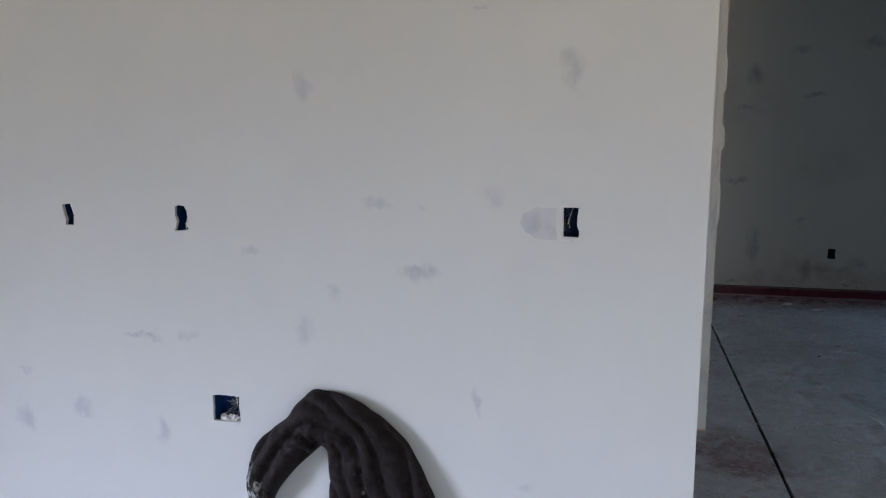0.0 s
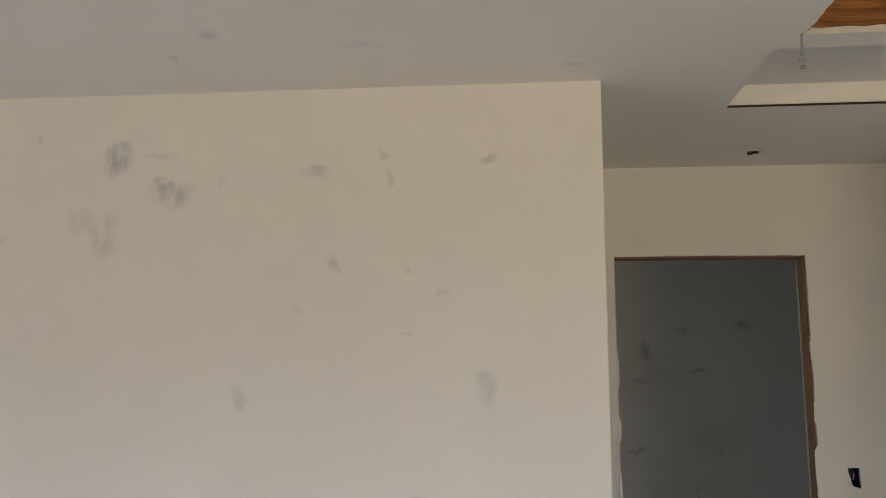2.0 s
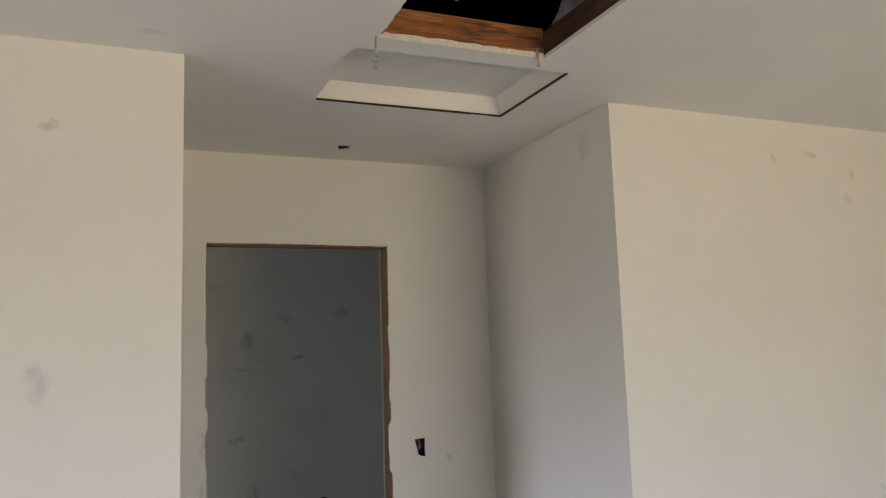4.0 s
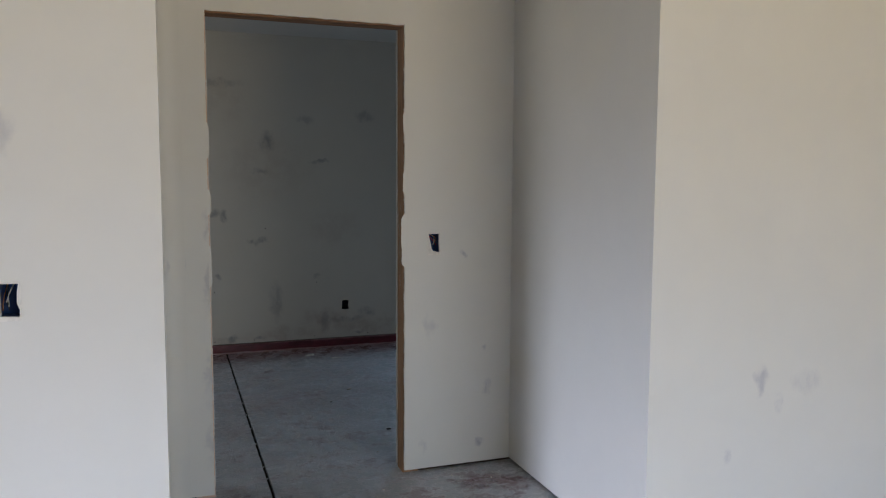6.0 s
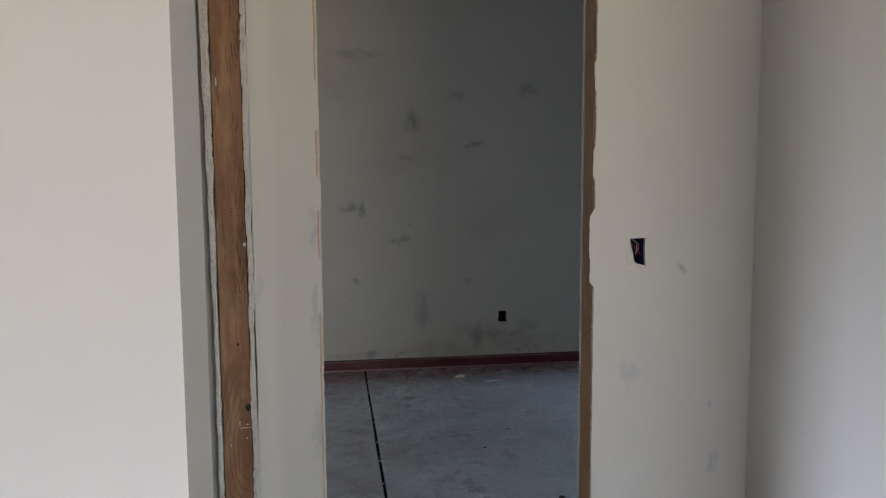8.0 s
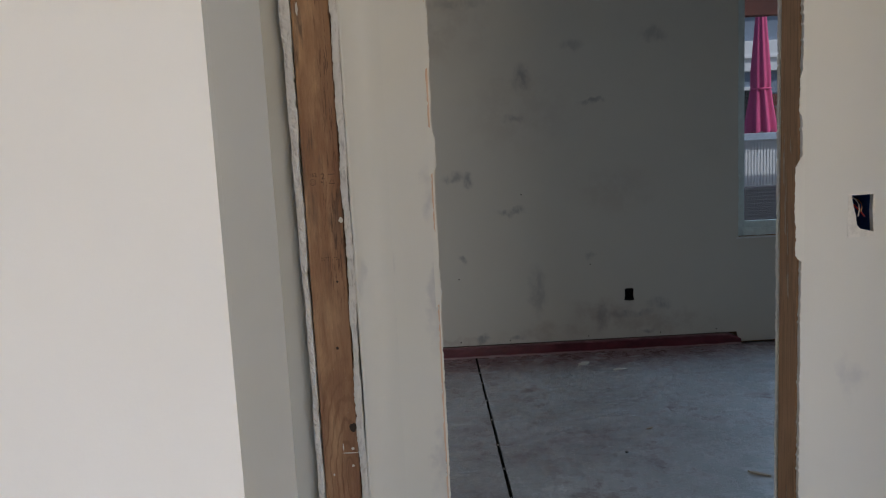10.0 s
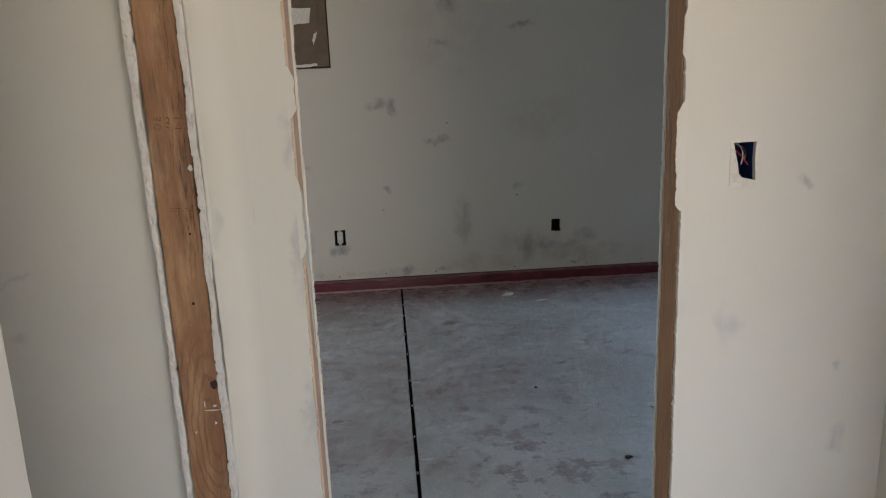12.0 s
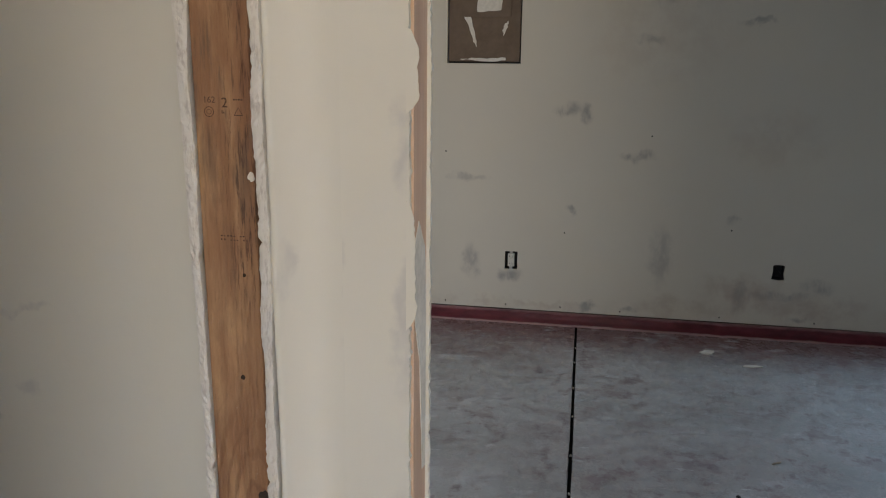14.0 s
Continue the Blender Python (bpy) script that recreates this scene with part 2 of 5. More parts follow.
def concrete():
    """Old slab: pale trowelled patches, purple-brown stains with ragged edges, red paint dust by the curb and doorway."""
    m, nt, b = base("stained_concrete", (0.4, 0.4, 0.41), 0.5, 0, 0.5)
    co = coords(nt)
    big = ramp(nt, noise_of(nt, co, 1.6, 6, 0.62), 0.36, 0.64)
    blot = ramp(nt, noise_of(nt, co, 7.0, 11, 0.73), 0.48, 0.60)
    blot2 = ramp(nt, noise_of(nt, co, 16, 10, 0.74), 0.51, 0.62)
    area = ramp(nt, noise_of(nt, co, 1.7, 4, 0.6), 0.36, 0.60, 0.35, 1.0)
    pale = ramp(nt, noise_of(nt, co, 7, 9, 0.64, (0.6, 1.3, 1)), 0.57, 0.62)
    chip = ramp(nt, noise_of(nt, co, 11, 7, 0.62, (0.5, 1.5, 1)), 0.655, 0.675)
    fleck = ramp(nt, noise_of(nt, co, 46, 6, 0.75), 0.56, 0.68)
    grain = noise_of(nt, co, 150, 4, 0.7)
    col = blend(nt, big, (0.45, 0.472, 0.50), (0.595, 0.625, 0.67))
    col = blend(nt, calc(nt, "MULTIPLY", calc(nt, "MULTIPLY", blot, area), 0.74), col, (0.265, 0.21, 0.23))
    col = blend(nt, calc(nt, "MULTIPLY", calc(nt, "MULTIPLY", blot2, area), 0.66), col, (0.19, 0.145, 0.16))
    col = blend(nt, calc(nt, "MULTIPLY", calc(nt, "MULTIPLY", fleck, area), 0.45), col, (0.13, 0.09, 0.10))
    red = marks_of(nt, co, [(1.35, 0.98, 0.13, 0.07, 1.0), (1.5, 0.93, 0.1, 0.1, 0.9), (0.24, 1.1, 0.04, 0.12, 0.8), (0.31, 1.12, 0.03, 0.12, 0.7),
                            (0.3, 0.85, 0.2, 0.1, 1.0), (0.36, 1.0, 0.12, 0.16, 0.9), (0.15, 0.98, 0.16, 0.12, 0.9), (0.2, 4.0, 3.4, 0.36, 1.0), (0.3, 3.98, 2.4, 0.16, 1.0), (-0.1, 3.72, 0.8, 0.3, 0.6), (1.9, 3.05, 0.22, 0.06, 0.7), (0.75, 2.6, 0.7, 0.35, 0.28), (0.2, 2.1, 0.3, 0.2, 0.3)], (0, 1), 0.14)
    ragged_ = ramp(nt, noise_of(nt, co, 12, 10, 0.76), 0.34, 0.58, 0.30, 1.0)
    col = blend(nt, calc(nt, "MULTIPLY", calc(nt, "MULTIPLY", red, ragged_), 0.9), col, (0.17, 0.075, 0.085))
    sep = nt.nodes.new("ShaderNodeSeparateXYZ")
    nt.links.new(co, sep.inputs[0])
    near = ramp(nt, calc(nt, "ADD", sep.outputs[1], calc(nt, "MULTIPLY", noise_of(nt, co, 4.5, 8, 0.7, (0.6, 1, 1)), 0.30)), FY - 0.20, FY + 0.16)
    near = calc(nt, "MULTIPLY", near, ramp(nt, sep.outputs[0], 1.7, 2.2, 1.0, 0.1))
    col = blend(nt, calc(nt, "MULTIPLY", near, 0.72), col, (0.22, 0.115, 0.115))
    col = blend(nt, calc(nt, "MULTIPLY", pale, 0.42), col, (0.66, 0.70, 0.75))
    col = blend(nt, calc(nt, "MULTIPLY", chip, 0.65), col, (0.78, 0.81, 0.85))
    col = blend(nt, calc(nt, "MULTIPLY", grain, 0.32), col, (0.2, 0.195, 0.19))
    nt.links.new(col, b.inputs["Base Color"])
    nt.links.new(ramp(nt, calc(nt, "ADD", calc(nt, "MULTIPLY", blot, area), calc(nt, "MULTIPLY", blot2, 0.5)), 0, 1.3, 0.27, 0.60), b.inputs["Roughness"])
    relief(nt, b, calc(nt, "ADD", calc(nt, "ADD", grain, calc(nt, "MULTIPLY", blot2, -0.7)), calc(nt, "MULTIPLY", pale, 0.8)), 0.45, 0.004)
    return m


def wood(name, pale, dark, axis=2, stain=0.0, knots=(), figure=0.45):
    m, nt, b = base(name, pale, 0.62, 0, 0.3)
    co = coords(nt)
    st = [34, 34, 34]
    st[axis] = 1.6
    grain = noise_of(nt, co, 1.0, 6, 0.7, tuple(st))
    st2 = [9, 9, 9]
    st2[axis] = 1.2
    wn = nt.nodes.new("ShaderNodeTexNoise")
    mp = nt.nodes.new("ShaderNodeMapping")
    mp.inputs["Scale"].default_value = st2
    nt.links.new(co, mp.inputs["Vector"])
    wn.inputs["Scale"].default_value, wn.inputs["Detail"].default_value, wn.inputs["Distortion"].default_value = 1.0, 2, 0.8
    nt.links.new(mp.outputs[0], wn.inputs["Vector"])
    level = calc(nt, "MULTIPLY", wn.outputs["Fac"], 9.0)
    if knots:
        level = calc(nt, "ADD", level, calc(nt, "MULTIPLY", marks_of(nt, co, knots, (0, 2), 0.012), 5.0))
    rings = calc(nt, "FRACT", level, 0.0)
    rings = ramp(nt, rings, 0.1, 0.95)
    col = blend(nt, ramp(nt, grain, 0.3, 0.7), pale, dark)
    col = blend(nt, calc(nt, "MULTIPLY", rings, figure), col, tuple(c * 0.62 for c in dark))
    if stain:
        hair = [120, 120, 120]
        hair[axis] = 4
        col = blend(nt, calc(nt, "MULTIPLY", ramp(nt, noise_of(nt, co, 1.0, 5, 0.7, tuple(hair)), 0.52, 0.66), 0.55), col, tuple(c * 0.4 for c in dark))
        s = ramp(nt, noise_of(nt, co, 1.0, 5, 0.7, (70, 70, 6) if axis == 2 else (6, 70, 70)), 0.47, 0.64)
        area = ramp(nt, noise_of(nt, co, 3.0, 2, 0.5), 0.42, 0.6)
        col = blend(nt, calc(nt, "MULTIPLY", calc(nt, "MULTIPLY", s, area), stain), col, (0.06, 0.04, 0.03))
        smear = ramp(nt, noise_of(nt, co, 22, 5, 0.7), 0.66, 0.74)
        col = blend(nt, calc(nt, "MULTIPLY", smear, 0.55), col, (0.66, 0.63, 0.58))
    nt.links.new(col, b.inputs["Base Color"])
    relief(nt, b, calc(nt, "ADD", grain, calc(nt, "MULTIPLY", rings, 0.4)), 0.25, 0.003)
    return m


def stud_wood():
    """Weathered red-brown pine: broad soft figure, cracks down one side, arched grain round a knot low down."""
    m, nt, b = base("pine_stud", (0.44, 0.24, 0.13), 0.6, 0, 0.3)
    co = coords(nt)
    sep = nt.nodes.new("ShaderNodeSeparateXYZ")
    nt.links.new(co, sep.inputs[0])
    x, z = sep.outputs[0], sep.outputs[2]
    soft = ramp(nt, noise_of(nt, co, 1.0, 4, 0.55, (24, 24, 4.5)), 0.34, 0.64)
    long_ = ramp(nt, noise_of(nt, co, 1.0, 5, 0.65, (90, 90, 3.0)), 0.35, 0.7)
    col = blend(nt, soft, (0.60, 0.385, 0.225), (0.37, 0.205, 0.120))
    col = blend(nt, calc(nt, "MULTIPLY", long_, 0.22), col, (0.27, 0.125, 0.065))
    # arched grain
    warp = noise_of(nt, co, 1.0, 3, 0.55, (26, 26, 9))
    dx = calc(nt, "DIVIDE", calc(nt, "ADD", x, -0.022), 0.030)
    dz = calc(nt, "DIVIDE", calc(nt, "ADD", z, -0.55), 0.115)
    far = calc(nt, "SQRT", calc(nt, "ADD", calc(nt, "MULTIPLY", dx, dx), calc(nt, "MULTIPLY", dz, dz)), 0.0)
    ring = calc(nt, "SINE", calc(nt, "ADD", calc(nt, "MULTIPLY", far, 16.0), calc(nt, "MULTIPLY", warp, 15.0)), 0.0)
    low = ramp(nt, z, 0.66, 0.90, 1.0, 0.0)
    col = blend(nt, calc(nt, "MULTIPLY", calc(nt, "MULTIPLY", ramp(nt, ring, 0.3, 1.0), low), 0.42), col, (0.19, 0.09, 0.05))
    # dark cracks on one half, grey weathering higher up
    side = ramp(nt, calc(nt, "ADD", x, calc(nt, "MULTIPLY", noise_of(nt, co, 5, 3), 0.06)), 0.012, 0.055)
    umber = ramp(nt, calc(nt, "ADD", x, calc(nt, "MULTIPLY", noise_of(nt, co, 1.0, 5, 0.6, (16, 16, 6)), 0.11)), 0.050, 0.085)
    col = blend(nt, calc(nt, "MULTIPLY", umber, 0.55), col, (0.235, 0.115, 0.07))
    crack = ramp(nt, noise_of(nt, co, 1.0, 6, 0.72, (230, 230, 16)), 0.52, 0.62)
    band = calc(nt, "MULTIPLY", ramp(nt, z, 0.90, 1.06, 0.12, 1.0), ramp(nt, z, 1.24, 1.4, 1.0, 0.75))
    side = calc(nt, "MULTIPLY", side, band)
    col = blend(nt, calc(nt, "MULTIPLY", calc(nt, "MULTIPLY", crack, ramp(nt, side, 0, 1, 0.04, 1.0)), 0.8), col, (0.075, 0.04, 0.03))
    grey = ramp(nt, noise_of(nt, co, 1.0, 5, 0.65, (34, 34, 5)), 0.53, 0.68)
    high = ramp(nt, z, 1.0, 1.35, 0.25, 1.0)
    col = blend(nt, calc(nt, "MULTIPLY", calc(nt, "MULTIPLY", grey, high), 0.8), col, (0.15, 0.11, 0.09))
    pits = ramp(nt, noise_of(nt, co, 1.0, 7, 0.75, (420, 420, 70)), 0.52, 0.66)
    col = blend(nt, calc(nt, "MULTIPLY", pits, 0.2), col, (0.14, 0.08, 0.055))
    smear = ramp(nt, noise_of(nt, co, 60, 6, 0.78, (1, 1, 0.5)), 0.655, 0.70)
    col = blend(nt, calc(nt, "MULTIPLY", smear, 0.6), col, (0.62, 0.57, 0.51))
    nt.links.new(col, b.inputs["Base Color"])
    relief(nt, b, calc(nt, "SUBTRACT", calc(nt, "ADD", long_, pits), crack), 0.5, 0.003)
    return m


def simple(name, color, rough=0.6, metal=0.0, vary=0.2, scale=20.0, bump=0.1, spec=0.4):
    m, nt, b = base(name, color, rough, metal, spec)
    co = coords(nt)
    n = noise_of(nt, co, scale, 6, 0.65)
    col = blend(nt, ramp(nt, n, 0.3, 0.7), tuple(c * (1 - vary) for c in color), tuple(min(1, c * (1 + vary * 0.5)) for c in color))
    nt.links.new(col, b.inputs["Base Color"])
    nt.links.new(ramp(nt, n, 0.2, 0.8, max(0.02, rough - 0.08), min(1, rough + 0.1)), b.inputs["Roughness"])
    relief(nt, b, n, bump, 0.004)
    return m


M_FLOOR = concrete()
M_STUD = stud_wood()
M_JAMB = wood("pine_jamb", (0.45, 0.275, 0.155), (0.37, 0.215, 0.115), 2, 0.4, (), 0.15)
M_JAMBPALE = wood("pale_pink_pine_jamb", (0.68, 0.50, 0.38), (0.58, 0.40, 0.30), 2, 0.0, (), 0.12)
M_HEAD = wood("pine_header", (0.36, 0.20, 0.10), (0.20, 0.10, 0.05), 0, 0.2)
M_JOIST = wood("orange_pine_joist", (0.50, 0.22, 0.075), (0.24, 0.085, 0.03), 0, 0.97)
# Much darker copy of the joist pine: shade on the hatch's side boards.
M_JOISTSHADE = wood("shaded_pine_joist", (0.10, 0.05, 0.035), (0.05, 0.025, 0.02), 1, 0.3)


def curb_paint():
    """Dark red paint, chalky with floor dust along the foot and the lip."""
    m, nt, b = base("dark_red_painted_curb", (0.12, 0.016, 0.026), 0.4, 0, 0.4)
    co = coords(nt)
    n = noise_of(nt, co, 26, 8, 0.7, (0.4, 1, 1))
    col = blend(nt, ramp(nt, n, 0.3, 0.7), (0.075, 0.012, 0.020), (0.155, 0.024, 0.038))
    sep = nt.nodes.new("ShaderNodeSeparateXYZ")
    nt.links.new(co, sep.inputs[0])
    foot = ramp(nt, calc(nt, "ADD", sep.outputs[2], calc(nt, "MULTIPLY", n, 0.02)), 0.016, 0.024, 1.0, 0.0)
    lip_ = ramp(nt, calc(nt, "ADD", sep.outputs[2], calc(nt, "MULTIPLY", n, 0.02)), 0.066, 0.082, 0.0, 1.0)
    col = blend(nt, calc(nt, "MULTIPLY", calc(nt, "MAXIMUM", foot, calc(nt, "MULTIPLY", lip_, 0.6)), 0.7), col, (0.50, 0.36, 0.36))
    nt.links.new(col, b.inputs["Base Color"])
    relief(nt, b, n, 0.3, 0.004)
    return m


M_BASE = curb_paint()
M_BLUE = simple("blue_plastic", (0.012, 0.048, 0.19), 0.4, 0, 0.2, 60, 0.03)
# Darker copy of the blue plastic, with the lamp box's shade in its colour.
M_BLUESHADE = simple("shaded_blue_plastic", (0.006, 0.016, 0.055), 0.45, 0, 0.2, 60, 0.03)
M_BLACK = simple("black_plastic", (0.012, 0.012, 0.014), 0.5, 0, 0.2, 60, 0.03)
M_WIREW = simple("white_wire", (0.72, 0.70, 0.66), 0.45, 0, 0.1, 80, 0.02)
M_WIREK = simple("black_wire", (0.015, 0.015, 0.015), 0.4, 0, 0.1, 80, 0.02)
M_WIRER = simple("red_wire", (0.45, 0.03, 0.03), 0.4, 0, 0.1, 80, 0.02)
M_COPPER = simple("bare_copper", (0.75, 0.36, 0.18), 0.35, 1.0, 0.2, 80, 0.02)
M_OUTLET = simple("white_receptacle", (0.70, 0.69, 0.64), 0.4, 0, 0.08, 60, 0.03)
M_STEEL = simple("galvanised_steel", (0.55, 0.55, 0.54), 0.4, 1.0, 0.2, 50, 0.05)
M_PANEL = simple("brown_grey_panel_steel", (0.155, 0.115, 0.088), 0.5, 0.2, 0.2, 12, 0.06)
M_PLASTER = simple("dried_joint_compound", (0.74, 0.72, 0.68), 0.8, 0, 0.12, 60, 0.4)
M_VINYL = simple("grey_green_vinyl", (0.76, 0.82, 0.80), 0.45, 0, 0.1, 30, 0.04)
M_STRAP = simple("clear_plastic_strap", (0.30, 0.30, 0.31), 0.18, 0, 0.25, 60, 0.05)
# Near-black wood for unlit hollows: their shade is put into the colour.
M_SHADEBLACK = simple("shade_black_boards", (0.06, 0.045, 0.035), 0.9, 0, 0.4, 8, 0.3)
M_BATT = simple("grey_insulation", (0.58, 0.57, 0.56), 0.95, 0, 0.45, 14, 1.0)
M_PAPER = simple("torn_brown_paper", (0.46, 0.38, 0.29), 0.85, 0, 0.2, 60, 0.3)
M_FAINTINK = simple("worn_grade_stamp_ink", (0.135, 0.075, 0.05), 0.7, 0, 0.5, 300, 0.0)
# Black for the narrow gaps, whose dark is shade put into colour.
M_GAPSHADE = simple("black_gap_shade", (0.008, 0.008, 0.008), 0.95, 0, 0.3, 60, 0.2, 0.1)
M_BLACKINK = simple("grade_stamp_ink", (0.05, 0.035, 0.03), 0.7, 0, 0.3, 200, 0.0)
M_PINK = simple("pink_umbrella_canvas", (0.74, 0.12, 0.29), 0.8, 0, 0.15, 30, 0.2)
M_FENCE = simple("white_ribbed_panel", (0.84, 0.86, 0.88), 0.5, 0, 0.05, 8, 0.04)
M_RAIL = simple("blue_grey_rail", (0.46, 0.56, 0.68), 0.5, 0, 0.15, 10, 0.05)
M_WICKER = simple("dark_grey_wicker", (0.12, 0.125, 0.145), 0.7, 0, 0.35, 120, 0.6)
M_GROUND = simple("patio_ground", (0.26, 0.245, 0.22), 0.9, 0, 0.25, 3, 0.4)
M_BRICKRED = simple("dull_red_boards", (0.17, 0.07, 0.055), 0.8, 0, 0.3, 5, 0.3)
M_LEAF = simple("dark_leaves", (0.05, 0.085, 0.035), 0.7, 0, 0.4, 40, 0.3)
M_ROOF = simple("grey_roof_felt", (0.12, 0.12, 0.12), 0.9, 0, 0.3, 10, 0.3)


def glass_mat():
    m, nt, b = base("window_glass", (1, 1, 1), 0.0)
    b.inputs["Transmission Weight"].default_value, b.inputs["IOR"].default_value = 1.0, 1.45
    return m


M_GLASS = glass_mat()

# ---- mesh tools ----


def cuboid(bm, x0, x1, y0, y1, z0, z1, bevel=0.0):
    vs = [bm.verts.new((x, y, z)) for x in (x0, x1) for y in (y0, y1) for z in (z0, z1)]
    fs = [bm.faces.new([vs[i] for i in q]) for q in ((0, 1, 3, 2), (4, 6, 7, 5), (0, 4, 5, 1), (2, 3, 7, 6), (0, 2, 6, 4), (1, 5, 7, 3))]
    if bevel:
        bmesh.ops.bevel(bm, geom=list({e for f in fs for e in f.edges}), offset=bevel, segments=2, affect="EDGES", profile=0.6)
    return bm


def block(*a, bevel=0.0):
    return cuboid(bmesh.new(), *a, bevel=bevel)


def meshed(name, bm, material, smooth=False):
    bmesh.ops.recalc_face_normals(bm, faces=bm.faces[:])
    me = bpy.data.meshes.new(name)
    bm.to_mesh(me)
    bm.free()
    me.materials.append(material)
    for p in me.polygons:
        p.use_smooth = smooth
    return me


def part(name, bm, material, parent, label="", smooth=False):
    ob = new(name, meshed(name, bm, material, smooth))
    ob.parent = parent
    if label:
        tagged(ob, label)
    return ob


def structure(name, bm, material, label, category):
    return tagged(new(name, meshed(name, bm, material)), label, category, kind="structure")


def thing(name, label, category, at=(0, 0, 0), group=""):
    ob = new(name)
    ob.location = at
    ob.empty_display_size = 0.05
    return tagged(ob, label, category, group)


def sheet(bm, axis, at, thick, outline, holes=()):
    """A board in the plane axis = at, cut out along outline and holes (pairs of the other two axes), thick along the axis."""
    def place(u, v):
        return {"x": (at, u, v), "y": (u, at, v), "z": (u, v, at)}[axis]
    edges = []
    for loop in (outline, *holes):
        vs = [bm.verts.new(place(*p)) for p in loop]
        edges += [bm.edges.new((vs[i], vs[(i + 1) % len(vs)])) for i in range(len(vs))]
    made = bmesh.ops.triangle_fill(bm, use_beauty=True, use_dissolve=False, edges=edges)
    faces = [g for g in made["geom"] if isinstance(g, bmesh.types.BMFace)]
    out = bmesh.ops.extrude_face_region(bm, geom=faces)
    shift = {"x": (thick, 0, 0), "y": (0, thick, 0), "z": (0, 0, thick)}[axis]
    bmesh.ops.translate(bm, verts=[g for g in out["geom"] if isinstance(g, bmesh.types.BMVert)], vec=shift)
    return bm


def ragged(p, q, step, amp, seed, chips=0.0):
    """Points from p to q (q left out) that wander sideways, with a few chips bitten out."""
    rnd = random.Random(seed)
    d = Vector((q[0] - p[0], q[1] - p[1]))
    n = max(2, int(d.length / step))
    side = Vector((-d.y, d.x)).normalized()
    pts, slow = [], 0.0
    for i in range(n):
        slow = slow * 0.75 + rnd.uniform(-amp, amp) * 0.5
        off = slow + rnd.uniform(-amp, amp) * 0.35 + (rnd.uniform(0.4, 1) * chips if rnd.random() < 0.12 else 0)
        if i == 0:
            off = 0
        v = Vector(p) + d * (i / n) + side * off
        pts.append((v.x, v.y))
    return pts


def rect(u0, u1, v0, v1):
    return [(u0, v0), (u1, v0), (u1, v1), (u0, v1)]


def rough_rect(u0, u1, v0, v1, amp, seed):
    cs = rect(u0, u1, v0, v1)
    return [p for i in range(4) for p in ragged(cs[i], cs[(i + 1) % 4], 0.012, amp, seed + i)]


def tube(bm, pts, r, sides=6):
    """A round wire along the points."""
    pts = [Vector(p) for p in pts]
    rings = []
    for i, p in enumerate(pts):
        d = (pts[min(i + 1, len(pts) - 1)] - pts[max(i - 1, 0)]).normalized()
        a = d.orthogonal().normalized()
        b = d.cross(a)
        rings.append([bm.verts.new(p + (a * math.cos(t) + b * math.sin(t)) * r) for t in (2 * math.pi * k / sides for k in range(sides))])
    for r0, r1 in zip(rings, rings[1:]):
        for k in range(sides):
            bm.faces.new((r0[k], r0[(k + 1) % sides], r1[(k + 1) % sides], r1[k]))
    bm.faces.new(rings[0])
    bm.faces.new(rings[-1])
    return bm


# ---- structure ----
GAP, T = 0.015, 0.0127                   # boards stop short of the slab; board thickness
GX = 0.423                                # saw cut in the slab
X0, X1, Y0 = -7.5, 4.5, -5.2              # main room
FX0, FX1 = -2.6, 3.7                      # far room

bm = bmesh.new()
ya_, yb_ = Y0 - 0.2, FY + 0.16
sheet(bm, "z", -0.022, 0.022, [(X0 - 0.2, ya_)] + ragged((GX - 0.0066, ya_), (GX - 0.0066, yb_), 0.028, 0.0011, 301, 0.0018) + [(GX - 0.0066, yb_), (X0 - 0.2, yb_)])
sheet(bm, "z", -0.022, 0.022, [(X1 + 0.2, yb_)] + ragged((GX + 0.0066, yb_), (GX + 0.0066, ya_), 0.028, 0.0011, 302, 0.0018) + [(GX + 0.0066, ya_), (X1 + 0.2, ya_)])
cuboid(bm, X0 - 0.2, X1 + 0.2, ya_, yb_, -0.12, -0.0225)
structure("floor", bm, M_FLOOR, "stained grey concrete slab with a black saw cut", "floor")
# Black strip raised in the cut, in place of the shade of its depth.
structure("floor_joint", block(GX - 0.0055, GX + 0.0055, ya_ + 0.01, yb_ - 0.01, -0.0222, -0.010), M_GAPSHADE, "black strip in the slab's saw cut, put in for its shade", "floor joint")

# wall that faces the camera at the start, with its openings for electrical boxes
hole_1 = [(-2.059, 1.107), (-2.028, 1.111), (-2.017, 1.073), (-2.021, 1.038), (-2.052, 1.039), (-2.048, 1.058), (-2.054, 1.076)]
hole_2 = [(-1.640, 1.108), (-1.631, 1.113), (-1.608, 1.111), (-1.599, 1.093), (-1.597, 1.061), (-1.608, 1.054), (-1.595, 1.036), (-1.613, 1.031), (-1.645, 1.029), (-1.635, 1.062), (-1.642, 1.080)]
hole_3 = [(-0.397, 1.130), (-0.353, 1.130), (-0.357, 1.108), (-0.358, 1.078), (-0.351, 1.060), (-0.353, 1.043), (-0.396, 1.045)]
hole_low = rough_rect(-1.546, -1.448, 0.388, 0.478, 0.003, 21)
bm = sheet(bmesh.new(), "y", 0, T, [(X0, GAP), (0, GAP), (0, C), (X0, C)], (hole_1, hole_2, hole_3, hole_low))
wall_west = structure("wall_west", bm, M_W1, "white primed drywall wall with grey rubbed marks and cut-outs", "wall")
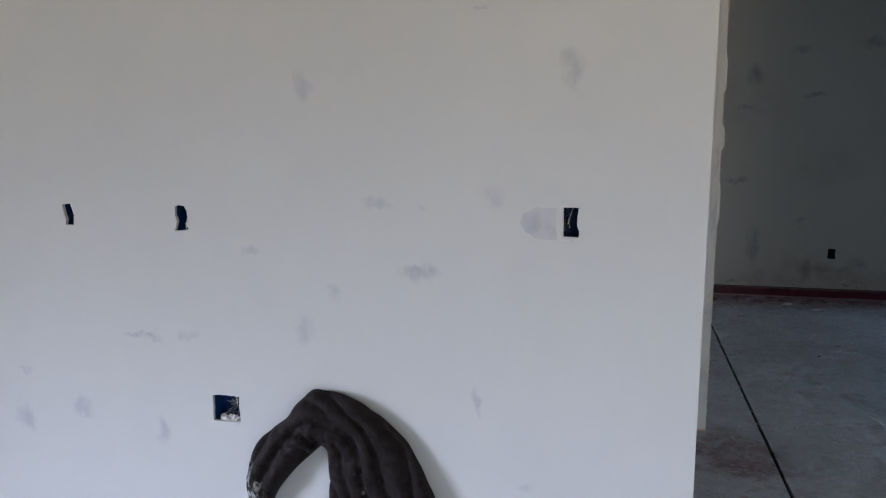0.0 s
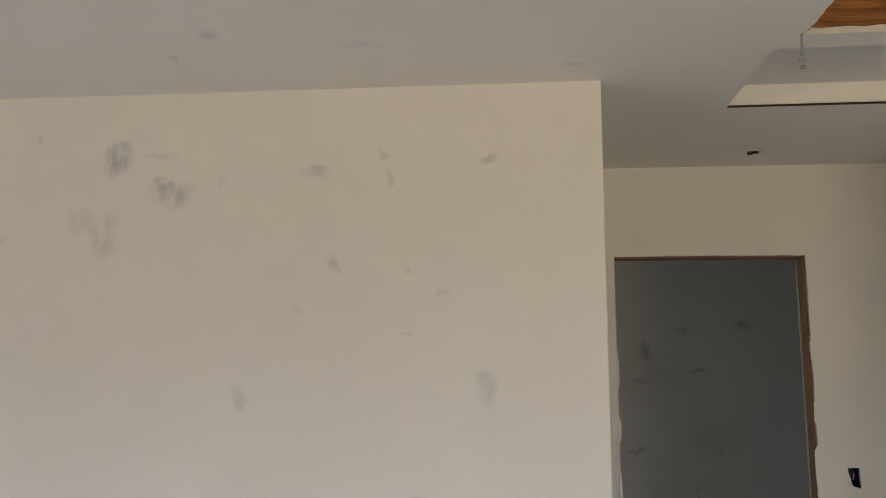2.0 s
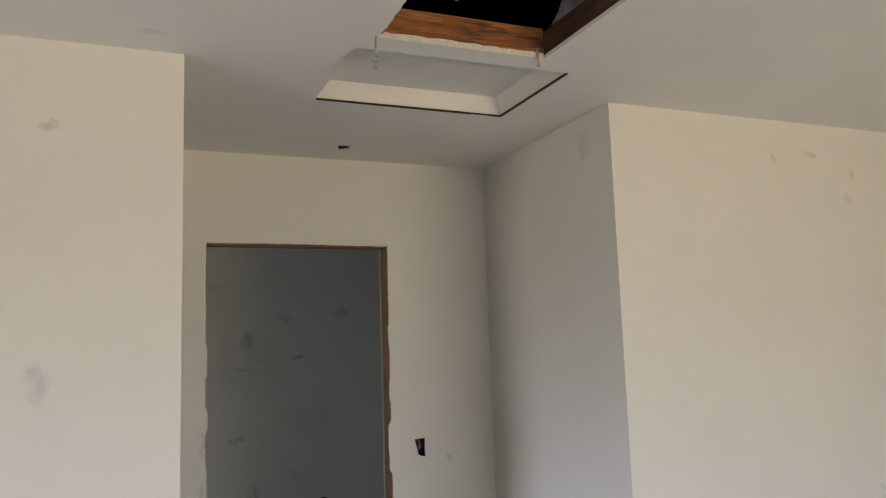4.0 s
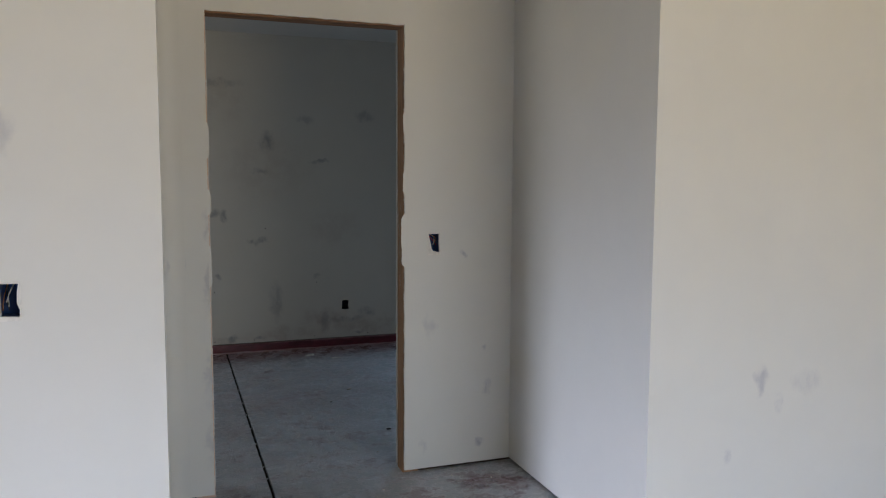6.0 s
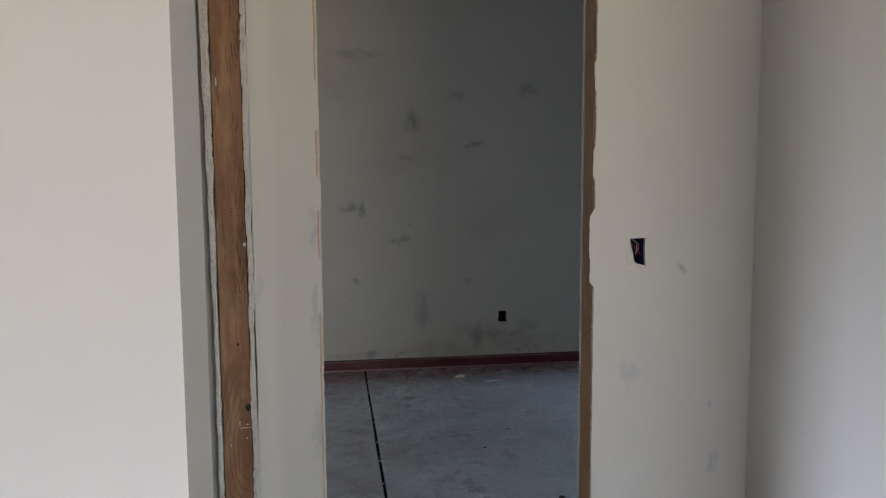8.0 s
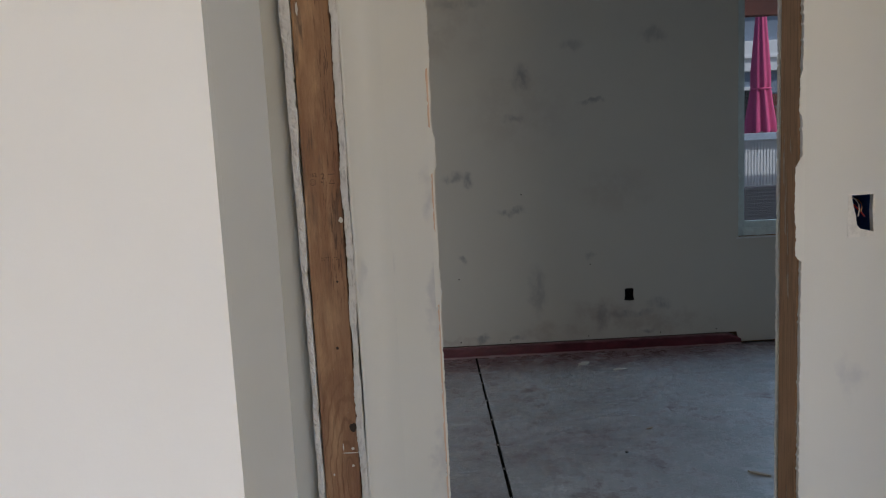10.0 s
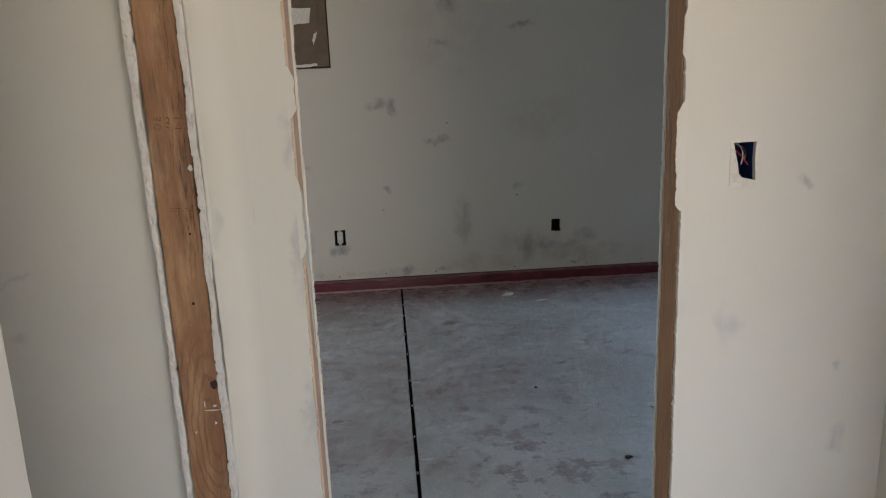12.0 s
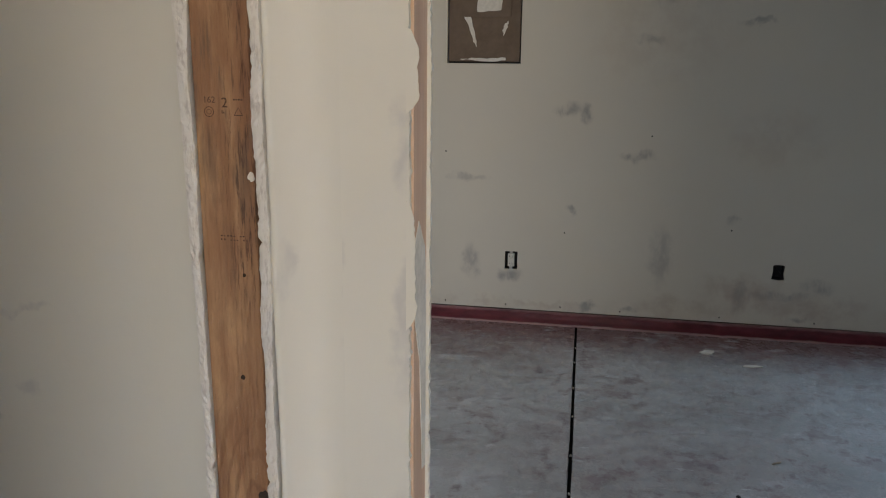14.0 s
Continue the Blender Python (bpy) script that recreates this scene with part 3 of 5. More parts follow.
rim_ = [(-0.523, 1.082), (-0.512, 1.112), (-0.474, 1.130), (-0.417, 1.128), (-0.413, 1.034), (-0.47, 1.036), (-0.508, 1.056)]
pts = [q for a, b in zip(rim_, rim_[1:] + rim_[:1]) for q in ragged(a, b, 0.008, 0.003, int(-1000 * a[0]))]
part("filler_patch", sheet(bmesh.new(), "y", -0.0007, 0.0006, pts), M_PATCH, wall_west, "sanded light grey filler patch")
bm = block(X0, -0.12, 0.105, 0.118, 0, C)
cuboid(bm, X0, -T, T + 0.001, 0.104, 0.001, 0.04)
cuboid(bm, -0.106, -T - 0.001, T + 0.001, 0.21, 0.001, C)
cuboid(bm, -0.12, -0.107, 0.105, 0.21, 0, C)
structure("wall_west_back", bm, M_PLAIN, "back of the drywall partition", "wall")
bm = sheet(bmesh.new(), "x", 0, -T, [(T + 0.0005, GAP), (0.22, GAP)] + ragged((0.22, GAP + 0.02), (0.22, C), 0.04, 0.0022, 5) + [(0.22, C), (T + 0.0005, C)])
structure("wall_return", bm, M_PLAIN, "short white drywall return at the wall's end", "wall")
bm = block(-0.12, -T - 0.001, 0.2105, 0.2215, 0, DT + 0.01)
structure("trim_near_jamb", bm, M_PLAIN, "white drywall edge of the side opening", "wall")
bm = block(-0.12, 0.0, 0.222, DY - 0.001, DT + 0.02, C)
structure("wall_side_header", bm, M_PLAIN, "white drywall over the side opening", "wall")
bead = bmesh.new()
tube(bead, [(-0.0032, 0.0032, 0.02), (-0.0032, 0.0032, 1.3), (-0.0032, 0.0032, C - 0.002)], 0.0033, 12)
structure("trim_corner_bead", bead, M_PLAIN, "rounded white corner bead", "trim")

# doorway wall: front board, back board, rough framing between
switch_hole = [(1.165, 1.146), (1.217, 1.147), (1.216, 1.11), (1.219, 1.058), (1.188, 1.066), (1.180, 1.075), (1.176, 1.10), (1.171, 1.118)]


def doorway(left, right, top, seed, chips, x_end):
    line = [(FX0, GAP), (left, GAP)]
    line += ragged((left, GAP + 0.03), (left, top), 0.006, 0.0013, seed, chips)
    line += ragged((left, top), (right, top), 0.03, 0.003, seed + 1)
    line += ragged((right, top), (right, GAP + 0.03), 0.006, 0.0013, seed + 2, chips)
    return line + [(right, GAP), (x_end, GAP), (x_end, C), (FX0, C)]


bm = sheet(bmesh.new(), "y", DY, T, doorway(XL - 0.004, XR + 0.004, DT + 0.010, 11, -0.003, HX - 0.001), (switch_hole,))
structure("wall_north", bm, M_D, "white primed drywall wall around a rough doorway", "wall")
bm = sheet(bmesh.new(), "y", DY + 0.103, T, doorway(XL + 0.006, XR - 0.004, DT + 0.006, 31, 0.002, FX1))
structure("wall_north_back", bm, M_PLAIN, "far side of the drywall doorway wall", "wall")
door_1 = thing("door_1", "rough doorway framed in bare pine studs, no door hung", "doorway", ((XL + XR) / 2, DY + 0.06, 0))
door_1["kind"] = "structure"
fy0, fy1 = DY + T + 0.001, DY + 0.102


def local(bm, ob):
    bmesh.ops.translate(bm, verts=bm.verts[:], vec=-ob.location)
    return bm


part("jamb", local(block(XL - 0.076, XL, fy0, fy1, 0, DT + 0.001, bevel=0.0), door_1), M_JAMBPALE, door_1, "bare pale pinkish pine stud")
part("jamb", local(block(XR, XR + 0.076, fy0, fy1, 0, DT + 0.001, bevel=0.0), door_1), M_JAMB, door_1, "bare brown pine stud")
part("header", local(block(XL - 0.076, XR + 0.076, fy0, fy1, DT + 0.0015, DT + 0.15, bevel=0.002), door_1), M_HEAD, door_1, "bare pine header")
# Plates near-black, so the slit under the boards shows as a shaded line.
bm = block(FX0, XL - 0.08, fy0, fy1, 0.001, 0.04)
cuboid(bm, XR + 0.08, FX1, fy0, fy1, 0.001, 0.04)
cuboid(bm, FX0, FX1, fy0, fy1, DT + 0.2, C)
structure("wall_north_plates", bm, M_SHADEBLACK, "wall plates coloured near-black to darken the gap under the boards", "wall frame")

# torn paper and filler along the doorway's edges


def flap(z0, z1, x_in, x_out, y, seed):
    edge = ragged((x_out, z0), (x_out, z1), 0.006, 0.0028, seed)
    return sheet(bmesh.new(), "y", y, 0.0012, [(x_in, z0 - 0.02), (x_in + (x_out - x_in) * 0.55, z0 - 0.012)] + edge + [(x_in + (x_out - x_in) * 0.75, z1 + 0.004), (x_in + (x_out - x_in) * 0.4, z1 + 0.018), (x_in, z1 + 0.022)])


for z0, z1, w, s in ((1.01, 1.225, -0.012, 1), (1.345, 1.43, -0.004, 2), (1.62, 1.70, -0.003, 4)):
    part("paper_flap", local(flap(z0, z1, XR + 0.010, XR + w, DY - 0.0016, s), door_1), M_PLAIN, door_1, "torn white drywall paper")
for z0, z1, w, s in ((1.262, 1.335, 0.010, 6), (0.95, 1.10, 0.005, 7), (1.5, 1.62, 0.006, 8)):
    part("paper_flap", local(flap(z0, z1, XL - 0.008, XL + w, DY - 0.0016, s), door_1), M_PLAIN, door_1, "torn white drywall paper")
for y, z0, z1, w, k in ((1.232, 0.895, 0.985, 0.010, 9), (1.236, 1.0, 1.09, 0.006, 10), (1.248, 1.05, 1.21, 0.008, 11), (1.257, 1.17, 1.30, 0.009, 12), (1.243, 1.13, 1.19, 0.004, 13), (1.225, 1.25, 1.29, 0.006, 14), (1.229, 0.35, 0.41, 0.003, 15)):
    pts = ragged((y, z0), (y + 0.004, z1), 0.007, 0.002, k) + ragged((y + 0.004, z1), (y + w * 0.6, z0 + 0.6 * (z1 - z0)), 0.007, 0.0015, k + 20) + ragged((y + w, z0 + 0.6 * (z1 - z0)), (y + w * 0.7, z0), 0.007, 0.002, k + 40)
    part("filler_smear", local(sheet(bmesh.new(), "x", XR - 0.0003, -0.0009, pts), door_1), M_PAPER, door_1, "scraped pale splinters on the stud")
spike = [(1.223, 1.085), (1.193, 1.052), (1.194, 0.95), (1.232, 0.86), (1.252, 0.67), (1.276, 0.665), (1.277, 0.92), (1.268, 1.035)]
pts = [q for a, b in zip(spike, spike[1:] + spike[:1]) for q in ragged(a, b, 0.012, 0.002, int(1000 * a[1]))]
part("filler_smear", local(sheet(bmesh.new(), "x", XL + 0.0004, 0.0012, pts), door_1), M_PLASTER, door_1, "white filler pulled to a point on the stud")

# side opening: bare stud with cut drywall edges on both sides
stud = thing("door_2", "bare pine stud edge of the side opening with torn drywall lips", "doorway", (-0.07, 1.14, 0))
stud["kind"] = "structure"
SY = 1.124
wood_stud = part("stud", local(block(-0.1105, -0.0285, SY, SY + 0.038, 0, C - 0.001, bevel=0.0025), stud), M_STUD, stud, "knotty brown pine stud with a grade stamp")
part("stud", local(block(-0.110, -0.030, SY + 0.039, DY - 0.001, 0, C - 0.001), stud), M_JAMB, stud)


def lip(x_wood, x_out, seed):
    """A cut board edge: ragged towards the wood and towards the opening, its face pitted and flaking."""
    bm = bmesh.new()
    r = random.Random(seed)
    n, rows = 380, []
    slow_i = slow_o = 0.0
    for i in range(n + 1):
        z = GAP + (C - GAP - 0.002) * i / n
        slow_i = slow_i * 0.9 + r.uniform(-0.0010, 0.0010)
        slow_o = slow_o * 0.93 + r.uniform(-0.0008, 0.0008)
        s = 1 if x_out > x_wood else -1
        bite = r.uniform(0.001, 0.0035) if r.random() < 0.07 else 0.0
        xi = x_wood + slow_i + s * bite + r.uniform(-0.0006, 0.0006)
        xo = x_out + slow_o + r.uniform(-0.0005, 0.0005) + s * 0.012 * max(0.0, z - 0.9) * (s < 0)
        y = SY - 0.0030
        rows.append([bm.verts.new(p) for p in (
            (xi, SY + 0.012, z), (xi, y + r.uniform(0, 0.0016), z), (xi + (xo - xi) * 0.33, y + r.uniform(-0.0010, 0.0008), z),
            (xi + (xo - xi) * 0.7, y + r.uniform(-0.0010, 0.0008), z), (xo, y + r.uniform(0, 0.0010), z), (xo, DY - 0.0005, z))])
    for a, b in zip(rows, rows[1:]):
        for k in range(5):
            bm.faces.new((a[k], a[k + 1], b[k + 1], b[k]))
    return bm


part("drywall_lip", local(lip(-0.1136, -0.1265, 3), stud), M_RAW, stud, "torn white drywall edge")
part("drywall_lip", local(lip(-0.0265, -0.0115, 7), stud), M_RAW, stud, "torn white drywall edge with filler")
# filler run out smoothly from the lip onto the wall
bm = bmesh.new()
rows = []
rk = random.Random(19)
wob = 0.0
for i in range(121):
    z = GAP + (C - GAP - 0.002) * i / 120
    wob = wob * 0.9 + rk.uniform(-0.0006, 0.0006)
    row = [bm.verts.new((-0.0100 + wob, DY - 0.012, z)), bm.verts.new((-0.0092 + wob, SY + 0.004, z))]
    for k in range(15):
        f = k / 14
        row.append(bm.verts.new((-0.0078 + wob * (1 - f) + 0.085 * f, SY + 0.0005 + (DY - SY - 0.0012) * (1 - (1 - f) ** 2.8), z)))
    rows.append(row)
for a, b in zip(rows, rows[1:]):
    for k in range(len(a) - 1):
        bm.faces.new((a[k], a[k + 1], b[k + 1], b[k]))
part("filler_cove", local(bm, stud), M_D, stud, "smooth white filler run onto the wall", True)


def knot(x, z, r, seed):
    bm = bmesh.new()
    rr = random.Random(seed)
    for rad, depth in ((1.0, 0.0), (0.6, 0.0012)):
        pts = [((x + r * rad * 0.8 * math.cos(a) * rr.uniform(0.8, 1.2)), (z + r * rad * math.sin(a) * rr.uniform(0.8, 1.2))) for a in (2 * math.pi * k / 14 for k in range(14))]
        sheet(bm, "y", SY - 0.0006 - depth, 0.0008, pts)
    return bm


part("knot", local(knot(-0.036, 0.668, 0.011, 1), stud), M_BLACKINK, stud, "dark knot")
part("knot", local(knot(-0.06, 0.86, 0.004, 2), stud), M_BLACKINK, stud, "small dark nail hole")
part("knot", local(knot(-0.05, 1.015, 0.003, 5), stud), M_BLACKINK, stud, "small dark nail hole")
for x, z, w, h, s in ((-0.032, 1.156, 0.005, 0.007, 1), (-0.048, 0.607, 0.018, 0.0013, 2), (-0.098, 1.62, 0.003, 0.016, 6), (-0.04, 0.617, 0.004, 0.003, 3), (-0.042, 0.575, 0.003, 0.003, 4), (-0.062, 0.622, 0.0016, 0.008, 5), (-0.088, 0.555, 0.002, 0.003, 8)):
    rb = random.Random(50 + s)
    pts = [(x + w * math.cos(a) * rb.uniform(0.65, 1.15), z + h * math.sin(a) * rb.uniform(0.65, 1.15)) for a in (2 * math.pi * k / 14 for k in range(14))]
    part("filler_smear", local(sheet(bmesh.new(), "y", SY - 0.002, 0.0022, pts), stud), M_PLASTER, stud, "dried white filler")


def lettering(text, x, z, size, y, material, parent, turn=0):
    cu = bpy.data.curves.new("stamp", "FONT")
    cu.body, cu.size, cu.extrude, cu.align_x = text, size, 0.0002, "CENTER"
    tmp = bpy.data.objects.new("stamp", cu)
    me = bpy.data.meshes.new_from_object(tmp)
    bpy.data.objects.remove(tmp)
    me.transform(Matrix.Translation(Vector((x, y, z)) - parent.location) @ pose(0, 0, 0, 90, 0, turn))
    me.materials.append(material)
    ob = new("stamp", me)
    ob.parent = parent
    return tagged(ob, "black ink grade stamp")


lettering("162", -0.088, 1.255, 0.012, SY - 0.0006, M_FAINTINK, stud)
lettering("2", -0.066, 1.249, 0.019, SY - 0.0006, M_FAINTINK, stud)
bm = bmesh.new()
for k in range(12):
    a, b = 2 * math.pi * k / 12, 2 * math.pi * (k + 1) / 12
    for r0, r1 in ((0.0072, 0.0062), (0.0036, 0.0029)):
        vs = [bm.verts.new((-0.089 + r * math.cos(t), SY - 0.0008, 1.243 + r * math.sin(t))) for r, t in ((r0, a), (r0, b), (r1, b), (r1, a))]
        bm.faces.new(vs)
part("stamp", local(bm, stud), M_FAINTINK, stud, "round ink mark of a grade stamp")
bm = bmesh.new()
for k in range(4):
    cuboid(bm, -0.0535 + 0.0036 * k, -0.0508 + 0.0036 * k, SY - 0.0009, SY - 0.0004, 1.2585, 1.2605)
for x, z, w in ((-0.053, 1.238, 0.0125), (-0.071, 1.241, 0.004), (-0.071, 1.2435, 0.003)):
    cuboid(bm, x, x + w, SY - 0.0009, SY - 0.0004, z, z + 0.0013)
tube(bm, [(-0.0525, SY - 0.0004, 1.239), (-0.0467, SY - 0.0004, 1.249), (-0.0409, SY - 0.0004, 1.239)], 0.0006, 4)
part("stamp", local(bm, stud), M_FAINTINK, stud, "small ink bars and triangle of a grade stamp")
bm = bmesh.new()
rk = random.Random(12)
for row in range(2):
    for k in range(9):
        if rk.random() < 0.8:
            x = -0.082 + k * 0.0047
            cuboid(bm, x, x + rk.uniform(0.0018, 0.0034), SY - 0.0009, SY - 0.0004, 1.0705 - 0.0055 * row, 1.0705 - 0.0055 * row + rk.uniform(0.0012, 0.0024))
part("stamp", local(bm, stud), M_FAINTINK, stud, "faint ink print of a grade stamp")

# hall side wall and the wall beside it
bm = sheet(bmesh.new(), "x", HX, T, [(0.02 + T + 0.0005, GAP), (DY + T, GAP), (DY + T, C), (0.02 + T + 0.0005, C)])
structure("wall_hall", bm, M_HALL, "white primed drywall side wall of the hall", "wall")
wire_hole = [(2.742, 0.386), (2.76, 0.383), (2.775, 0.402), (2.772, 0.372), (2.778, 0.35), (2.765, 0.345), (2.772, 0.318), (2.745, 0.314), (2.738, 0.34), (2.752, 0.36)]
bm = sheet(bmesh.new(), "y", 0.02, T, [(HX, GAP), (X1, GAP), (X1, C), (HX, C)], (wire_hole,))
structure("wall_east_front", bm, M_R, "white primed drywall wall with a small ragged hole", "wall")
bm = block(HX + T + 0.001, X1, 0.16, 0.18, 0, C)
cuboid(bm, HX + T + 0.001, HX + 0.1, 0.036, DY, 0.001, 0.04)
cuboid(bm, HX + 0.1, HX + 0.115, 0.18, DY, 0, C)
cuboid(bm, HX + 0.12, X1, 0.036, 0.1, 0.001, 0.04)
structure("wall_east_back", bm, M_SHADEBLACK, "inside of the stud wall, coloured near-black for its shade", "wall")

# far room
panel_hole = rect(-0.278, 0.088, 1.338, 2.12)
out_r = [(1.360, 0.384), (1.372, 0.389), (1.408, 0.388), (1.418, 0.380), (1.414, 0.345), (1.420, 0.312), (1.395, 0.309), (1.370, 0.312), (1.357, 0.314), (1.361, 0.35)]
out_l = rough_rect(0.038, 0.104, 0.294, 0.389, 0.0015, 71)
WX0, WX1, WZ0, WZ1 = 2.068, 3.27, 0.672, 2.20
bm = sheet(bmesh.new(), "y", FY, T, [(FX0, 0.081), (2.06, 0.078), (2.075, GAP), (FX1, GAP), (FX1, C), (FX0, C)], (panel_hole, out_r, out_l, rough_rect(WX0, WX1, WZ0, WZ1, 0.002, 81)))
wall_far = structure("wall_far", bm, M_FAR, "primed drywall wall toned darker for its dim light, with grey filler marks", "wall")
bm = sheet(bmesh.new(), "y", FY + 0.13, 0.03, rect(FX0 - 0.1, FX1 + 0.1, -0.1, C + 0.2), (rect(WX0, WX1, WZ0, WZ1),))
structure("wall_far_outside", bm, M_FENCE, "outer face of the far wall", "wall")
bm = bmesh.new()
for a in ((WX0 - 0.04, WX0 - 0.001, WZ0, WZ1), (WX1 + 0.001, WX1 + 0.04, WZ0, WZ1), (WX0 - 0.04, WX1 + 0.04, WZ0 - 0.04, WZ0 - 0.001), (WX0 - 0.04, WX1 + 0.04, WZ1 + 0.001, WZ1 + 0.04)):
    cuboid(bm, a[0], a[1], FY + T + 0.001, FY + 0.129, a[2], a[3])
cuboid(bm, FX0, FX1, FY + 0.035, FY + 0.1, 0.0, 0.06)
structure("wall_far_frame", bm, M_JAMB, "hidden framing inside the far wall", "wall frame")
# low red curb under the board's edge, with a sloping face and a worn end
bm = bmesh.new()
r = random.Random(8)
rows = []
for i in range(61):
    x = FX0 + (2.085 - FX0) * i / 60
    w = r.uniform(-0.0015, 0.0015)
    k = 1.0 if i < 60 else 0.55
    rows.append([bm.verts.new(p) for p in ((x, FY - 0.007 + w, 0), (x, FY - 0.006 + w, 0.03), (x, FY - 0.003 + w, 0.058 * k), (x, FY + 0.006, 0.071 * k), (x, FY + 0.03, 0.072 * k), (x, FY + 0.03, 0))])
for a, b in zip(rows, rows[1:]):
    for k in range(6):
        bm.faces.new((a[k], a[(k + 1) % 6], b[(k + 1) % 6], b[k]))
bm.faces.new(rows[0])
bm.faces.new(rows[-1])
structure("baseboard", bm, M_BASE, "dark red painted low curb along the wall", "baseboard")
# Black strip behind the slit above the curb, painted in for its shade.
structure("trim_gap_shade", block(FX0, 2.06, FY + T + 0.001, FY + 0.03, 0.073, 0.11), M_GAPSHADE, "black strip put in for the shaded gap between the red curb and the board", "trim")
screw = None
for x, z in ((-0.275, 0.102), (0.05, 0.100), (0.335, 0.103), (0.64, 0.099), (1.13, 0.101), (1.58, 0.100), (1.93, 0.103), (0.34, 0.50), (1.15, 0.55), (-0.28, 0.9), (0.74, 1.0)):
    if screw is None:
        bm = bmesh.new()
        bmesh.ops.create_cone(bm, cap_ends=True, segments=12, radius1=0.0042, radius2=0.0034, depth=0.002, matrix=pose(0, 0, 0, 90, 0, 0))
        screw = part("screw_head", bm, M_BLACK, wall_far, "dark drywall screw head")
    else:
        ob = new("screw_head", screw.data)
        ob.parent = wall_far
    (screw if x == -0.275 else ob).location = (x, FY - 0.0008, z)
# Unseen opening added in this wall to hold the fill lamp.
bm = sheet(bmesh.new(), "x", FX0 - 0.1, 0.1, rect(0.12, FY + 0.13, 0, C), (rect(2.05, 3.35, 0.85, 2.05),))
structure("wall_far_left", bm, M_PLAIN, "plain primed drywall side wall with an added opening for the fill lamp", "wall")
structure("wall_far_right", block(FX1, FX1 + 0.1, 0.18, FY + 0.13, 0, C), M_PLAIN, "plain primed drywall side wall", "wall")

# main room behind the camera: window in the left wall, wide door opening in the back wall
bm = sheet(bmesh.new(), "x", X0 - 0.12, 0.12, [(Y0, 0), (0.12, 0), (0.12, C), (Y0, C)], (rect(-4.92, -3.28, 0.55, 2.18),))
structure("wall_south", bm, M_PLAIN, "plain primed drywall wall with a window opening", "wall")
bm = sheet(bmesh.new(), "y", Y0 - 0.12, 0.12, rect(X0 - 0.12, X1 + 0.12, 0, C), (rect(1.0, 4.2, 0.03, 2.3),))
structure("wall_back", bm, M_PLAIN, "plain primed drywall wall with a wide door opening", "wall")
structure("wall_east", block(X1, X1 + 0.12, Y0, 0.18, 0, C), M_PLAIN, "plain primed drywall wall", "wall")

# ceiling with the attic hatch, the recess beside it, a lamp box and a cable hole
HATCH, TRAY = (0.535, 1.115, -0.869, -0.31), (0.487, 1.267, -0.217, 0.312)
cs = rect(*HATCH)
hatch_edge = ragged(cs[0], cs[1], 0.05, 0.002, 91) + ragged(cs[1], cs[2], 0.05, 0.002, 92) + ragged(cs[2], cs[3], 0.05, 0.002, 93) + ragged(cs[3], cs[0], 0.02, 0.006, 94)
lamp_hole = [(-0.393 + 0.052 * math.cos(a), -0.815 + 0.052 * math.sin(a)) for a in (2 * math.pi * k / 20 for k in range(20))]
cable_hole = [(0.738, 0.925), (0.796, 0.915), (0.798, 0.985), (0.772, 0.975), (0.755, 0.99), (0.742, 0.96)]
bm = sheet(bmesh.new(), "z", C, T, rect(X0 - 0.12, X1 + 0.12, Y0 - 0.12, FY + 0.13), (hatch_edge, rect(*TRAY), lamp_hole, cable_hole))
structure("ceiling", bm, M_CEIL, "white primed drywall ceiling with open attic hatch", "ceiling")
# Attic boards near-black, so the unlit space's dark is in the colour too.
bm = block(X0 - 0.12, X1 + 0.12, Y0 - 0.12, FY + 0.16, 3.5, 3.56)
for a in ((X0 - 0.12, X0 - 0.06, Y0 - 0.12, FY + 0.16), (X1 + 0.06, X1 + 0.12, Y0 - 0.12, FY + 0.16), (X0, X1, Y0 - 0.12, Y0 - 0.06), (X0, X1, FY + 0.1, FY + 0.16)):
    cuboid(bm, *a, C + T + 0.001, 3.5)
structure("attic", bm, M_SHADEBLACK, "attic space under the roof, its boards near-black for shade", "attic")

